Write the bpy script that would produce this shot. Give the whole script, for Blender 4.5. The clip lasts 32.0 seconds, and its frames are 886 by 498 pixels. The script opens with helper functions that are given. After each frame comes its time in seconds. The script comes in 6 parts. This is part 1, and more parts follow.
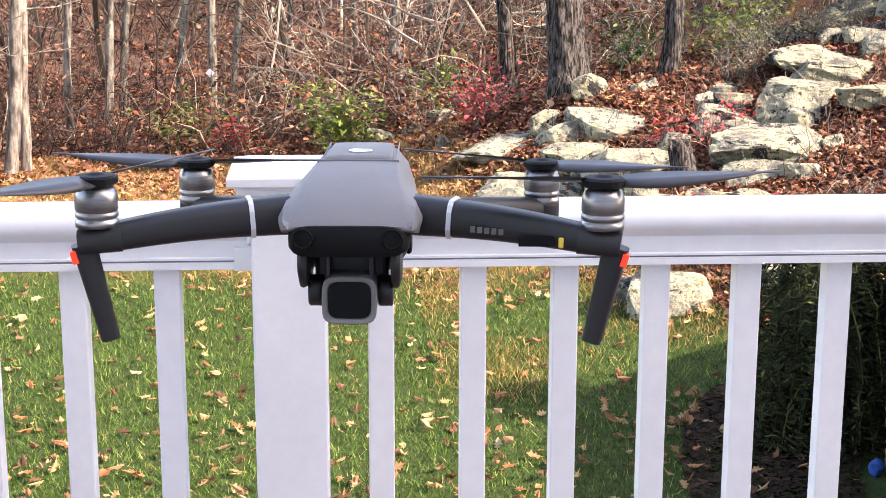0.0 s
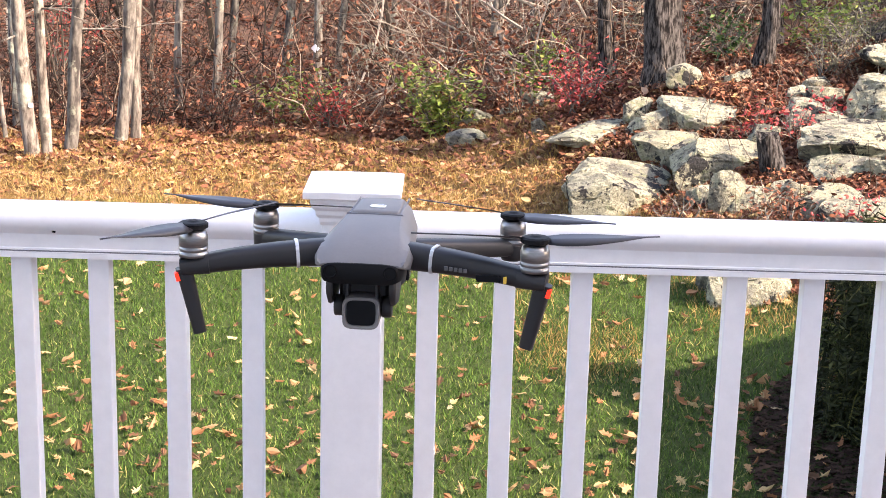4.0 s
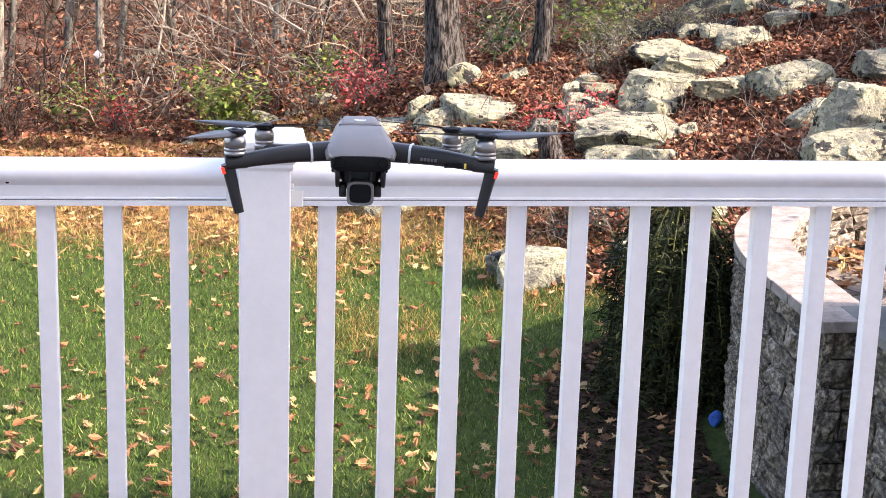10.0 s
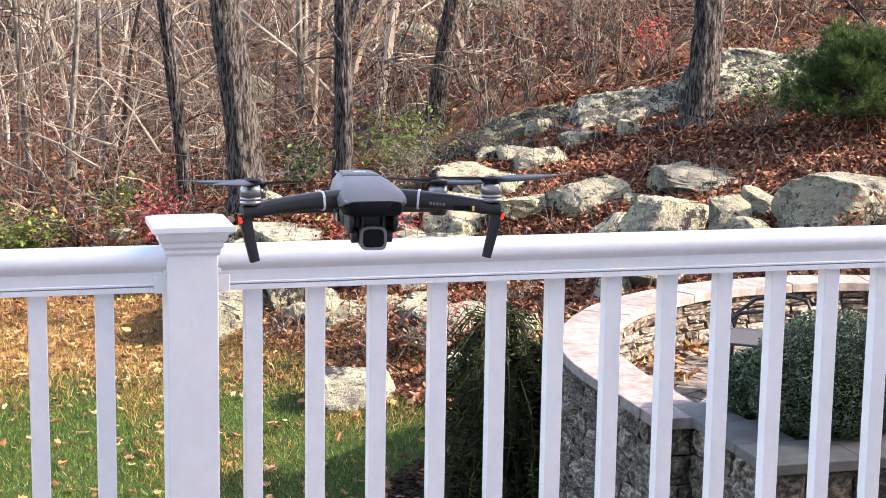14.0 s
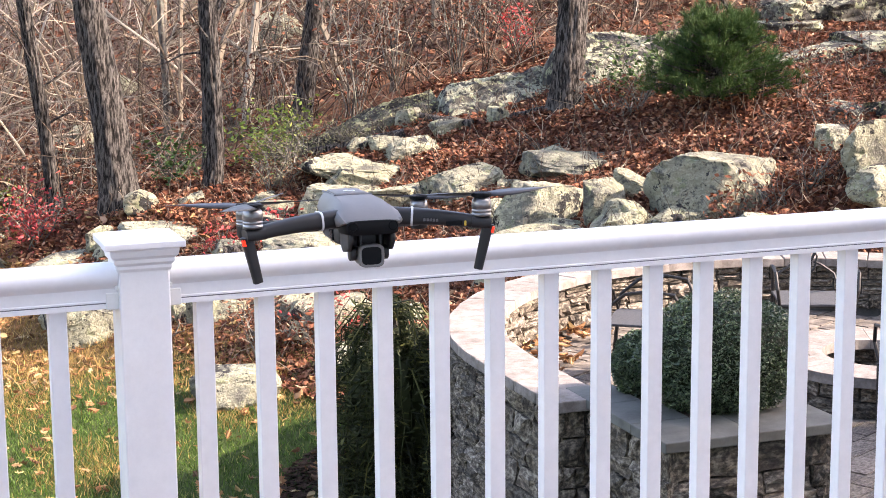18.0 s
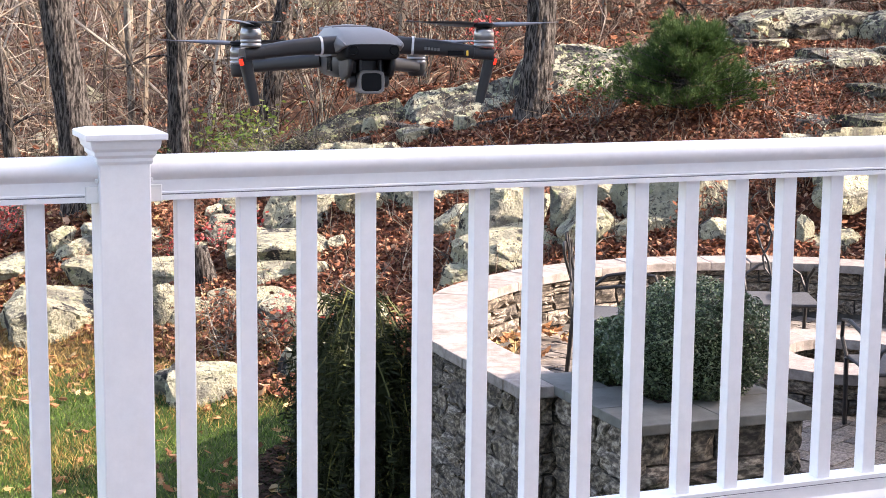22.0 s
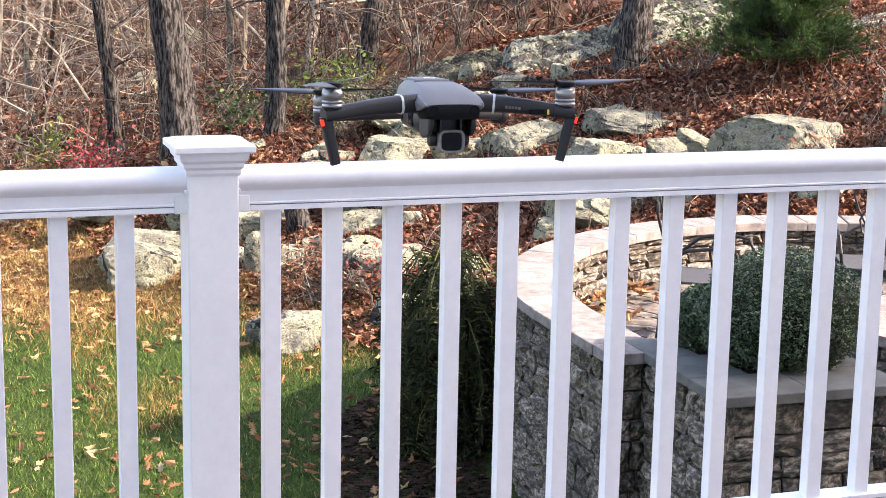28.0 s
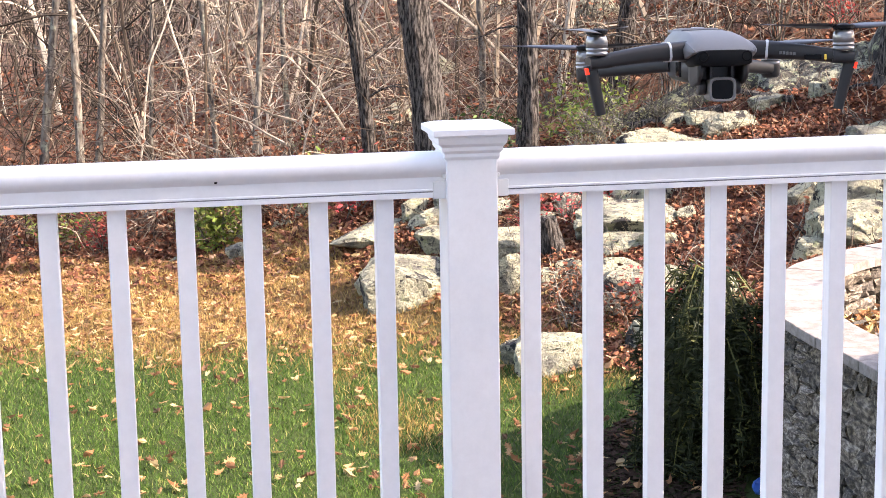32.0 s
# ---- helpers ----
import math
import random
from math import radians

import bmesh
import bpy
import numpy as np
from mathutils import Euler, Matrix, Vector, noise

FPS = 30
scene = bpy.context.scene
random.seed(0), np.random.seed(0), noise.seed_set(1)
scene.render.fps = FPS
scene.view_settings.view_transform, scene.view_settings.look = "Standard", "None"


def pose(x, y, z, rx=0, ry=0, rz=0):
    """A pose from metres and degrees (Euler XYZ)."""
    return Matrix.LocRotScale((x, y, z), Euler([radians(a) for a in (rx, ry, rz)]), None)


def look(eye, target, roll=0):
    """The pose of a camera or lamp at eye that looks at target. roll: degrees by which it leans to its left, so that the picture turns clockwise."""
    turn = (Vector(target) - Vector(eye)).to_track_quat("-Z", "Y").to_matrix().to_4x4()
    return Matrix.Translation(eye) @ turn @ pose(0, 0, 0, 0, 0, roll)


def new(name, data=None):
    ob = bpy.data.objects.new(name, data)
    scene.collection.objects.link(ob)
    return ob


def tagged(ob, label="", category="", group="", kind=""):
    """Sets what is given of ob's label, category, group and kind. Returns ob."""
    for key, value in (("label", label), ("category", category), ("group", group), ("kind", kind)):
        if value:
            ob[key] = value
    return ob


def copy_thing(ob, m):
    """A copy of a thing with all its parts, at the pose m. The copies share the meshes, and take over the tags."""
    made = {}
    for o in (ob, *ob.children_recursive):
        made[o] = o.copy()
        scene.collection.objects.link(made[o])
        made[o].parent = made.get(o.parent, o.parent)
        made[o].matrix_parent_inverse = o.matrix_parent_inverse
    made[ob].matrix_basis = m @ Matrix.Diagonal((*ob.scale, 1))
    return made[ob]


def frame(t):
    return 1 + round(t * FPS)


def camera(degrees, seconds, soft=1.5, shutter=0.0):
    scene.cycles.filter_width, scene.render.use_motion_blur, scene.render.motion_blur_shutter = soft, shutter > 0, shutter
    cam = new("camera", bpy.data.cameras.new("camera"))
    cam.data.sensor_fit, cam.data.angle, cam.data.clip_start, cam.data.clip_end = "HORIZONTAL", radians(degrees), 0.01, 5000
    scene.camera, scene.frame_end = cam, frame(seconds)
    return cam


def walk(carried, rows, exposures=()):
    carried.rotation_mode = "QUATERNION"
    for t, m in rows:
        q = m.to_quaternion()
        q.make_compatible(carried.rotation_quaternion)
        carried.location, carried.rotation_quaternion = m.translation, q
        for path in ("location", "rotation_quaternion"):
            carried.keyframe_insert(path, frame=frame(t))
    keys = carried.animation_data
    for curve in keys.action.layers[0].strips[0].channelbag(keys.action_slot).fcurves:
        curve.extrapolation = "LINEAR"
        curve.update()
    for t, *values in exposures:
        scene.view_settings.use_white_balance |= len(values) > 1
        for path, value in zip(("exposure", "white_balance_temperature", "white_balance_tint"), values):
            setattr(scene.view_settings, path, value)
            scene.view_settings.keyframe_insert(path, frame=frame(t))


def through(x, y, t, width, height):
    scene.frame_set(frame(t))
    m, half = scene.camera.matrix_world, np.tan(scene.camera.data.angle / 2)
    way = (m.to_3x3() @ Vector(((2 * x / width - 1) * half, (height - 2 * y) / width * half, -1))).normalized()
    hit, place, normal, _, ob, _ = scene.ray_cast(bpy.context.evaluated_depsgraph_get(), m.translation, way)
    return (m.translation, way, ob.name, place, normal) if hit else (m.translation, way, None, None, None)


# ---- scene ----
cam = camera(30, 32.0, soft=0.55)


def eye(x, y, z, turn, tilt, lean):
    """A camera pose: metres, degrees turned from +y towards +x, tilted up, leaning."""
    return pose(x, y, z, 0, 0, -turn) @ pose(0, 0, 0, 90 + tilt) @ pose(0, 0, 0, 0, 0, lean)


walk(cam, [
    (0, eye(0.086, -2.165, 1.451, 3.17, -13.83, 0.13)),
    (0.5, eye(0.025, -2.210, 1.456, 3.51, -14.68, 0.68)),
    (1, eye(0.010, -2.223, 1.515, 3.12, -15.78, 0.92)),
    (1.5, eye(0.055, -2.285, 1.551, 2.13, -16.54, 1.06)),
    (2, eye(0.110, -2.374, 1.566, 0.71, -16.86, 1.07)),
    (2.5, eye(0.146, -2.464, 1.583, -0.95, -16.66, 1.03)),
    (3, eye(0.168, -2.546, 1.584, -2.01, -16.12, 1.06)),
    (3.5, eye(0.180, -2.574, 1.579, -1.77, -15.42, 1.20)),
    (4, eye(0.162, -2.596, 1.610, -0.39, -14.78, 1.50)),
    (4.5, eye(0.110, -2.627, 1.621, 1.52, -14.15, 1.80)),
    (6.5, eye(0.094, -2.732, 1.605, 2.95, -13.39, 3.01)),
    (7, eye(0.163, -2.857, 1.598, 2.41, -13.41, 2.93)),
    (7.5, eye(0.107, -2.924, 1.613, 2.82, -13.38, 2.68)),
    (8, eye(0.047, -3.000, 1.620, 3.75, -13.37, 2.24)),
    (8.5, eye(-0.015, -3.047, 1.613, 5.13, -13.54, 2.01)),
    (9, eye(-0.058, -3.081, 1.617, 6.26, -13.83, 1.92)),
    (9.5, eye(-0.070, -3.104, 1.604, 6.75, -14.15, 1.78)),
    (10, eye(-0.077, -3.140, 1.613, 7.77, -14.29, 1.81)),
    (10.5, eye(-0.091, -3.241, 1.578, 10.11, -14.29, 2.19)),
    (11, eye(-0.151, -3.246, 1.550, 13.41, -14.30, 2.90)),
    (11.5, eye(-0.225, -3.243, 1.480, 16.65, -14.23, 3.36)),
    (12, eye(-0.305, -3.219, 1.442, 19.32, -13.96, 3.66)),
    (12.5, eye(-0.308, -3.177, 1.463, 19.44, -13.82, 3.49)),
    (13, eye(-0.325, -3.145, 1.509, 18.22, -12.45, 2.87)),
    (13.5, eye(-0.353, -3.151, 1.512, 16.61, -11.05, 1.68)),
    (14, eye(-0.362, -3.167, 1.507, 15.35, -9.41, 0.89)),
    (14.5, eye(-0.400, -3.159, 1.442, 15.24, -7.90, -0.09)),
    (16.5, eye(-0.421, -3.152, 1.444, 16.30, -6.91, -0.89)),
    (17, eye(-0.445, -3.167, 1.538, 16.57, -7.77, -0.38)),
    (17.5, eye(-0.469, -3.194, 1.545, 16.99, -8.81, 0.32)),
    (18, eye(-0.544, -3.184, 1.554, 20.26, -9.86, -0.53)),
    (18.5, eye(-0.619, -3.130, 1.537, 22.91, -9.92, -0.71)),
    (19, eye(-0.663, -3.128, 1.544, 21.43, -9.87, 0.60)),
    (19.5, eye(-0.667, -3.155, 1.464, 20.29, -9.09, 1.01)),
    (20, eye(-0.617, -3.179, 1.375, 19.85, -8.18, 1.06)),
    (20.5, eye(-0.586, -3.183, 1.305, 19.99, -8.29, 1.02)),
    (21, eye(-0.582, -3.180, 1.306, 20.42, -8.52, 0.84)),
    (21.5, eye(-0.580, -3.167, 1.291, 21.02, -8.77, 0.77)),
    (22, eye(-0.587, -3.158, 1.298, 21.65, -8.79, 0.63)),
    (22.5, eye(-0.595, -3.159, 1.301, 22.26, -8.46, 0.61)),
    (23, eye(-0.590, -3.159, 1.304, 22.70, -8.05, 0.58)),
    (23.5, eye(-0.598, -3.162, 1.310, 23.10, -7.68, 0.62)),
    (24, eye(-0.593, -3.154, 1.304, 23.48, -7.36, 0.59)),
    (24.5, eye(-0.604, -3.142, 1.301, 23.81, -7.20, 0.59)),
    (26.5, eye(-0.593, -3.140, 1.264, 22.60, -8.77, -0.03)),
    (27, eye(-0.577, -3.157, 1.248, 21.57, -10.07, 0.07)),
    (27.5, eye(-0.569, -3.155, 1.318, 19.99, -10.87, 0.60)),
    (28, eye(-0.562, -3.149, 1.452, 18.31, -11.11, 1.12)),
    (28.5, eye(-0.565, -3.150, 1.606, 16.88, -10.99, 1.42)),
    (29, eye(-0.567, -3.175, 1.633, 15.79, -10.37, 1.38)),
    (29.5, eye(-0.562, -3.168, 1.621, 15.10, -9.72, 1.48)),
    (30, eye(-0.557, -3.157, 1.595, 14.46, -9.19, 1.47)),
    (30.5, eye(-0.572, -3.151, 1.554, 13.52, -8.78, 1.43)),
    (31, eye(-0.580, -3.129, 1.509, 12.07, -8.77, 0.92)),
    (31.5, eye(-0.594, -3.094, 1.416, 10.63, -9.04, 0.24)),
    (32, eye(-0.565, -3.095, 1.347, 9.44, -9.98, -0.99)),
], exposures=[(0, 2.78, 7650, 24), (4, 2.70, 7650, 24), (9, 2.76, 7600, 24), (12, 2.64, 7350, 22), (14, 2.64, 7350, 22), (19, 2.76, 7550, 23), (23, 2.70, 7450, 22), (28, 2.70, 7450, 22), (30, 2.80, 7550, 23), (32, 2.80, 7600, 23)])

# ---- light ----
world = bpy.data.worlds.new("sky")
scene.world = world
world.use_nodes = True
wn, wl = world.node_tree.nodes, world.node_tree.links
sky = wn.new("ShaderNodeTexSky")
sky.sky_type, sky.sun_disc = "NISHITA", False
SUN = Vector((0.80, -0.38, 0.58)).normalized()
sky.sun_elevation = math.asin(SUN.z)
sky.sun_rotation = math.atan2(SUN.x, SUN.y)
sky.air_density, sky.dust_density, sky.ozone_density = 1.0, 2.0, 1.2
wn["Background"].inputs[1].default_value = 0.14
wl.new(sky.outputs[0], wn["Background"].inputs[0])
sun = new("sun", bpy.data.lights.new("sun", "SUN"))
sun.data.energy, sun.data.angle, sun.data.color = 2.9, radians(0.8), (1.0, 0.95, 0.88)
sun.matrix_world = look(SUN * 30, (0, 0, 0))

# ---- materials ----
def ramp(nt, stops):
    n = nt.nodes.new("ShaderNodeValToRGB")
    while len(n.color_ramp.elements) < len(stops):
        n.color_ramp.elements.new(0.5)
    for e, (p, c) in zip(n.color_ramp.elements, stops):
        e.position, e.color = p, (*c, 1)
    return n


def mix(nt, a, b, fac, kind="MIX"):
    n = nt.nodes.new("ShaderNodeMix")
    n.data_type, n.blend_type = "RGBA", kind
    for sock, v in ((n.inputs[0], fac), (n.inputs[6], a), (n.inputs[7], b)):
        if isinstance(v, bpy.types.NodeSocket):
            nt.links.new(v, sock)
        elif isinstance(v, tuple):
            sock.default_value = (*v, 1)
        else:
            sock.default_value = v
    return n.outputs[2]


def tex(nt, coord, scale, detail=4, rough=0.6, stretch=(1, 1, 1), kind="noise"):
    m = nt.nodes.new("ShaderNodeMapping")
    m.inputs["Scale"].default_value = stretch
    nt.links.new(coord, m.inputs["Vector"])
    if kind == "noise":
        n = nt.nodes.new("ShaderNodeTexNoise")
        n.inputs["Detail"].default_value, n.inputs["Roughness"].default_value = detail, rough
    else:
        n = nt.nodes.new("ShaderNodeTexVoronoi")
        n.feature = "F1"
    n.inputs["Scale"].default_value = scale
    nt.links.new(m.outputs[0], n.inputs["Vector"])
    return n.outputs[0]


def material(name, stops, scale=6.0, fine=60.0, rough=0.6, metal=0.0, bump=0.3, depth=0.01, stretch=(1, 1, 1),
             vary=0.0, island=(), spots=None, spec=0.5, through=0.0, hue=0.0):
    """Coarse noise picks from stops, fine noise modulates; island: stops picked per piece of a joined mesh; spots: (colour, scale, low, high) patches."""
    m = bpy.data.materials.new(name)
    m.use_nodes = True
    nt = m.node_tree
    out = nt.nodes["Principled BSDF"]
    tc = nt.nodes.new("ShaderNodeTexCoord")
    oi = nt.nodes.new("ShaderNodeObjectInfo")
    add = nt.nodes.new("ShaderNodeVectorMath")
    add.operation = "ADD"
    sc = nt.nodes.new("ShaderNodeVectorMath")
    sc.operation = "SCALE"
    sc.inputs[0].default_value = (31, 17, 23)
    nt.links.new(oi.outputs["Random"], sc.inputs["Scale"])
    nt.links.new(tc.outputs["Object"], add.inputs[0])
    nt.links.new(sc.outputs[0], add.inputs[1])
    co = add.outputs[0]
    coarse = tex(nt, co, scale, stretch=stretch)
    r = ramp(nt, stops)
    if island:
        g = nt.nodes.new("ShaderNodeNewGeometry")
        ri = ramp(nt, island)
        nt.links.new(g.outputs["Random Per Island"], ri.inputs[0])
        nt.links.new(coarse, r.inputs[0])
        col = mix(nt, ri.outputs[0], r.outputs[0], 0.25)
    else:
        nt.links.new(coarse, r.inputs[0])
        col = r.outputs[0]
    for c, s, lo, hi in (spots or ()):
        sp = tex(nt, co, s, 5, 0.7)
        k = ramp(nt, [(lo, (0, 0, 0)), (hi, (1, 1, 1))])
        nt.links.new(sp, k.inputs[0])
        col = mix(nt, col, c, k.outputs[0])
    fn = tex(nt, co, fine, 6, 0.7, stretch)
    k2 = ramp(nt, [(0.3, (0.72, 0.72, 0.72)), (0.7, (1.15, 1.15, 1.15))])
    nt.links.new(fn, k2.inputs[0])
    col = mix(nt, col, k2.outputs[0], min(1, bump + 0.15), "MULTIPLY")
    if vary:
        k3 = ramp(nt, [(0, (1 - vary,) * 3), (0.5, (1.0, 1.0 - hue * 0.3, 1.0 - hue)), (1, (1 + vary,) * 3)])
        nt.links.new(oi.outputs["Random"], k3.inputs[0])
        col = mix(nt, col, k3.outputs[0], 1.0, "MULTIPLY")
    nt.links.new(col, out.inputs["Base Color"])
    out.inputs["Roughness"].default_value, out.inputs["Metallic"].default_value = rough, metal
    out.inputs["Specular IOR Level"].default_value = spec
    if bump:
        b = nt.nodes.new("ShaderNodeBump")
        b.inputs["Strength"].default_value, b.inputs["Distance"].default_value = bump, depth
        nt.links.new(fn, b.inputs["Height"])
        nt.links.new(b.outputs[0], out.inputs["Normal"])
    if through:
        tr = nt.nodes.new("ShaderNodeBsdfTranslucent")
        nt.links.new(col, tr.inputs[0])
        ms = nt.nodes.new("ShaderNodeMixShader")
        ms.inputs[0].default_value = through
        nt.links.new(out.outputs[0], ms.inputs[1])
        nt.links.new(tr.outputs[0], ms.inputs[2])
        nt.links.new(ms.outputs[0], nt.nodes["Material Output"].inputs[0])
    return m


def two(a, b):
    return [(0.35, a), (0.65, b)]


VINYL = material("white_vinyl", two((0.76, 0.76, 0.77), (0.80, 0.80, 0.80)), 3, 40, 0.38, bump=0.03, depth=0.001)
VINYL_TRIM = material("cream_vinyl", two((0.74, 0.74, 0.72), (0.78, 0.78, 0.76)), 4, 40, 0.42, bump=0.03, depth=0.001)
SEAM = material("dark_seam", two((0.16, 0.16, 0.18), (0.22, 0.22, 0.24)), 4, 40, 0.7, bump=0.05)
BOARD_GREY = material("weathered_board", two((0.055, 0.045, 0.039), (0.115, 0.097, 0.085)), 3, 26, 0.8, stretch=(0.6, 9, 9), bump=0.4, depth=0.004, vary=0.12)
BOARD_RED = material("red_brown_board", two((0.13, 0.075, 0.055), (0.22, 0.135, 0.10)), 3, 26, 0.75, stretch=(0.6, 9, 9), bump=0.35, depth=0.003, vary=0.12)
GREY_SHELL = material("grey_shell", two((0.146, 0.139, 0.134), (0.175, 0.166, 0.159)), 8, 300, 0.55, metal=0.0, bump=0.03, depth=0.0004)
DARK_PLASTIC = material("dark_plastic", two((0.009, 0.009, 0.010), (0.014, 0.014, 0.015)), 10, 300, 0.5, bump=0.05, depth=0.0004)
BLACK_GLOSS = material("black_gloss", two((0.003, 0.003, 0.0035), (0.005, 0.005, 0.0055)), 10, 100, 0.22, bump=0.0, spec=0.12)
NOSE_BLACK = material("nose_black", two((0.0035, 0.0035, 0.004), (0.006, 0.006, 0.0065)), 10, 300, 0.6, bump=0.05, depth=0.0004, spec=0.15)
MOTOR = material("motor_metal", two((0.20, 0.20, 0.20), (0.34, 0.335, 0.33)), 30, 200, 0.33, metal=0.85, bump=0.08, depth=0.0004, stretch=(1, 1, 8))
SILVER = material("silver_band", two((0.58, 0.59, 0.60), (0.66, 0.67, 0.68)), 10, 100, 0.35, metal=0.4, bump=0.02)
MARKING = material("grey_marking", two((0.09, 0.09, 0.09), (0.12, 0.12, 0.12)), 10, 100, 0.6, bump=0.0)
YELLOW = material("yellow_mark", two((0.75, 0.50, 0.06), (0.80, 0.56, 0.08)), 10, 100, 0.5, bump=0.0)
BLADE = material("blade_plastic", two((0.03, 0.028, 0.031), (0.05, 0.047, 0.05)), 10, 100, 0.45, bump=0.03)
ROCK = material("lichen_rock", [(0.36, (0.083, 0.083, 0.068)), (0.44, (0.163, 0.162, 0.124)), (0.54, (0.257, 0.255, 0.184))], 2.4, 30, 0.92, bump=1.0, depth=0.05, vary=0.16, hue=0.06,
                spots=[((0.295, 0.293, 0.203), 3.4, 0.46, 0.54), ((0.113, 0.114, 0.090), 9.0, 0.55, 0.59), ((0.204, 0.224, 0.128), 7.0, 0.58, 0.64), ((0.012, 0.012, 0.012), 2.6, 0.575, 0.60), ((0.022, 0.022, 0.019), 13.0, 0.60, 0.63), ((0.333, 0.332, 0.247), 20.0, 0.64, 0.67)])
LEDGE = material("cracked_lichen_ledge", [(0.38, (0.022, 0.021, 0.018)), (0.48, (0.065, 0.062, 0.050)), (0.58, (0.15, 0.147, 0.115))], 2.8, 26, 0.92, bump=1.0, depth=0.05,
                 spots=[((0.31, 0.315, 0.225), 2.6, 0.49, 0.53), ((0.014, 0.013, 0.012), 4.2, 0.53, 0.56), ((0.26, 0.285, 0.165), 9.0, 0.57, 0.60), ((0.018, 0.017, 0.015), 17.0, 0.56, 0.59)])
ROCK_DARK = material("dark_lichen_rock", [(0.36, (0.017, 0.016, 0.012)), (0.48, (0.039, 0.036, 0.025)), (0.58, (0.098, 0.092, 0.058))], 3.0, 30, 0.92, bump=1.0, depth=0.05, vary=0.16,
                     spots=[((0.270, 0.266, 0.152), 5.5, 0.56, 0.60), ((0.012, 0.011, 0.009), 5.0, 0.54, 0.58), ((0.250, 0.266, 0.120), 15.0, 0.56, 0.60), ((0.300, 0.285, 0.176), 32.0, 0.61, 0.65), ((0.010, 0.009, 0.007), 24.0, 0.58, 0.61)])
BARK = material("oak_bark", [(0.40, (0.011, 0.009, 0.008)), (0.49, (0.050, 0.043, 0.039)), (0.58, (0.127, 0.117, 0.106))], 18, 44, 0.95, stretch=(2.6, 2.6, 0.50), bump=1.0, depth=0.035, spec=0.2)
BARK_GREY = material("grey_bark", [(0.38, (0.035, 0.029, 0.025)), (0.48, (0.092, 0.081, 0.067)), (0.60, (0.176, 0.161, 0.134))], 9, 26, 0.95, stretch=(1.6, 1.6, 0.5), bump=0.6, depth=0.015, vary=0.2,
                     spots=[((0.255, 0.272, 0.204), 4.0, 0.56, 0.66)])
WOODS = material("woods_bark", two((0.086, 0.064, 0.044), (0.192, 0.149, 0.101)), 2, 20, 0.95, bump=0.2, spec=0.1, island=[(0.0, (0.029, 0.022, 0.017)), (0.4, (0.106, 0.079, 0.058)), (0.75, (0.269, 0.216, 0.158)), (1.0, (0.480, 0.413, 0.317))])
BARK_PALE = material("pale_bark", [(0.36, (0.055, 0.046, 0.038)), (0.48, (0.132, 0.113, 0.093)), (0.62, (0.204, 0.187, 0.156))], 12, 34, 0.9, stretch=(1.8, 1.8, 0.5), bump=0.7, depth=0.015, vary=0.12, spec=0.2,
                     spots=[((0.255, 0.264, 0.212), 3.5, 0.55, 0.64)])
TWIG = material("brown_twigs", two((0.094, 0.065, 0.047), (0.205, 0.155, 0.108)), 2, 20, 0.95, bump=0.2, spec=0.1, island=[(0.0, (0.021, 0.014, 0.010)), (0.4, (0.085, 0.056, 0.042)), (0.7, (0.234, 0.178, 0.126)), (1.0, (0.468, 0.393, 0.299))])
# Darker copy of the twigs, with the trees' shade put into the colour.
TWIG_SHADED = material("shaded_twigs", two((0.032, 0.019, 0.014), (0.072, 0.046, 0.034)), 2, 20, 0.95, bump=0.2, spec=0.1, island=[(0.0, (0.010, 0.006, 0.005)), (0.55, (0.032, 0.021, 0.015)), (0.85, (0.096, 0.068, 0.050)), (1.0, (0.272, 0.216, 0.160))])
STONE_BLOCK = material("split_stone_block", [(0.38, (0.034, 0.027, 0.021)), (0.49, (0.085, 0.070, 0.056)), (0.68, (0.27, 0.24, 0.195))], 5, 24, 0.92, bump=0.4, depth=0.012, vary=0.45, hue=0.12)
# Shaded and sunlit copies of the woods bark, light put into the colour.
WOODS_SHADED = material("shaded_woods_bark", two((0.031, 0.023, 0.019), (0.067, 0.054, 0.042)), 2, 20, 0.95, bump=0.2, spec=0.1, island=[(0.0, (0.011, 0.009, 0.007)), (0.5, (0.038, 0.030, 0.023)), (0.82, (0.086, 0.069, 0.053)), (1.0, (0.196, 0.165, 0.128))])
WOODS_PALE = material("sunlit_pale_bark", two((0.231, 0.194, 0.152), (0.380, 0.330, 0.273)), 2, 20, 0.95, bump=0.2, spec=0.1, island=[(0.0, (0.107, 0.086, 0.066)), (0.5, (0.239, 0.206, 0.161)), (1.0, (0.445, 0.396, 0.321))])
STONE_CAP = material("pale_cap_stone", [(0.34, (0.126, 0.110, 0.096)), (0.48, (0.180, 0.157, 0.141)), (0.62, (0.226, 0.201, 0.182))], 11, 60, 0.88, bump=0.6, depth=0.006, vary=0.12)
BLUESTONE = material("bluestone_cap", two((0.065, 0.066, 0.058), (0.115, 0.116, 0.104)), 5, 50, 0.8, bump=0.25, depth=0.003, vary=0.06)
PAVER = material("tumbled_paver", [(0.34, (0.055, 0.046, 0.040)), (0.5, (0.125, 0.108, 0.094)), (0.66, (0.22, 0.195, 0.172))], 10, 55, 0.9, bump=0.5, depth=0.006, vary=0.30, hue=0.10)
MORTAR = material("dark_joint", two((0.05, 0.047, 0.043), (0.09, 0.085, 0.078)), 10, 60, 0.95, bump=0.4)
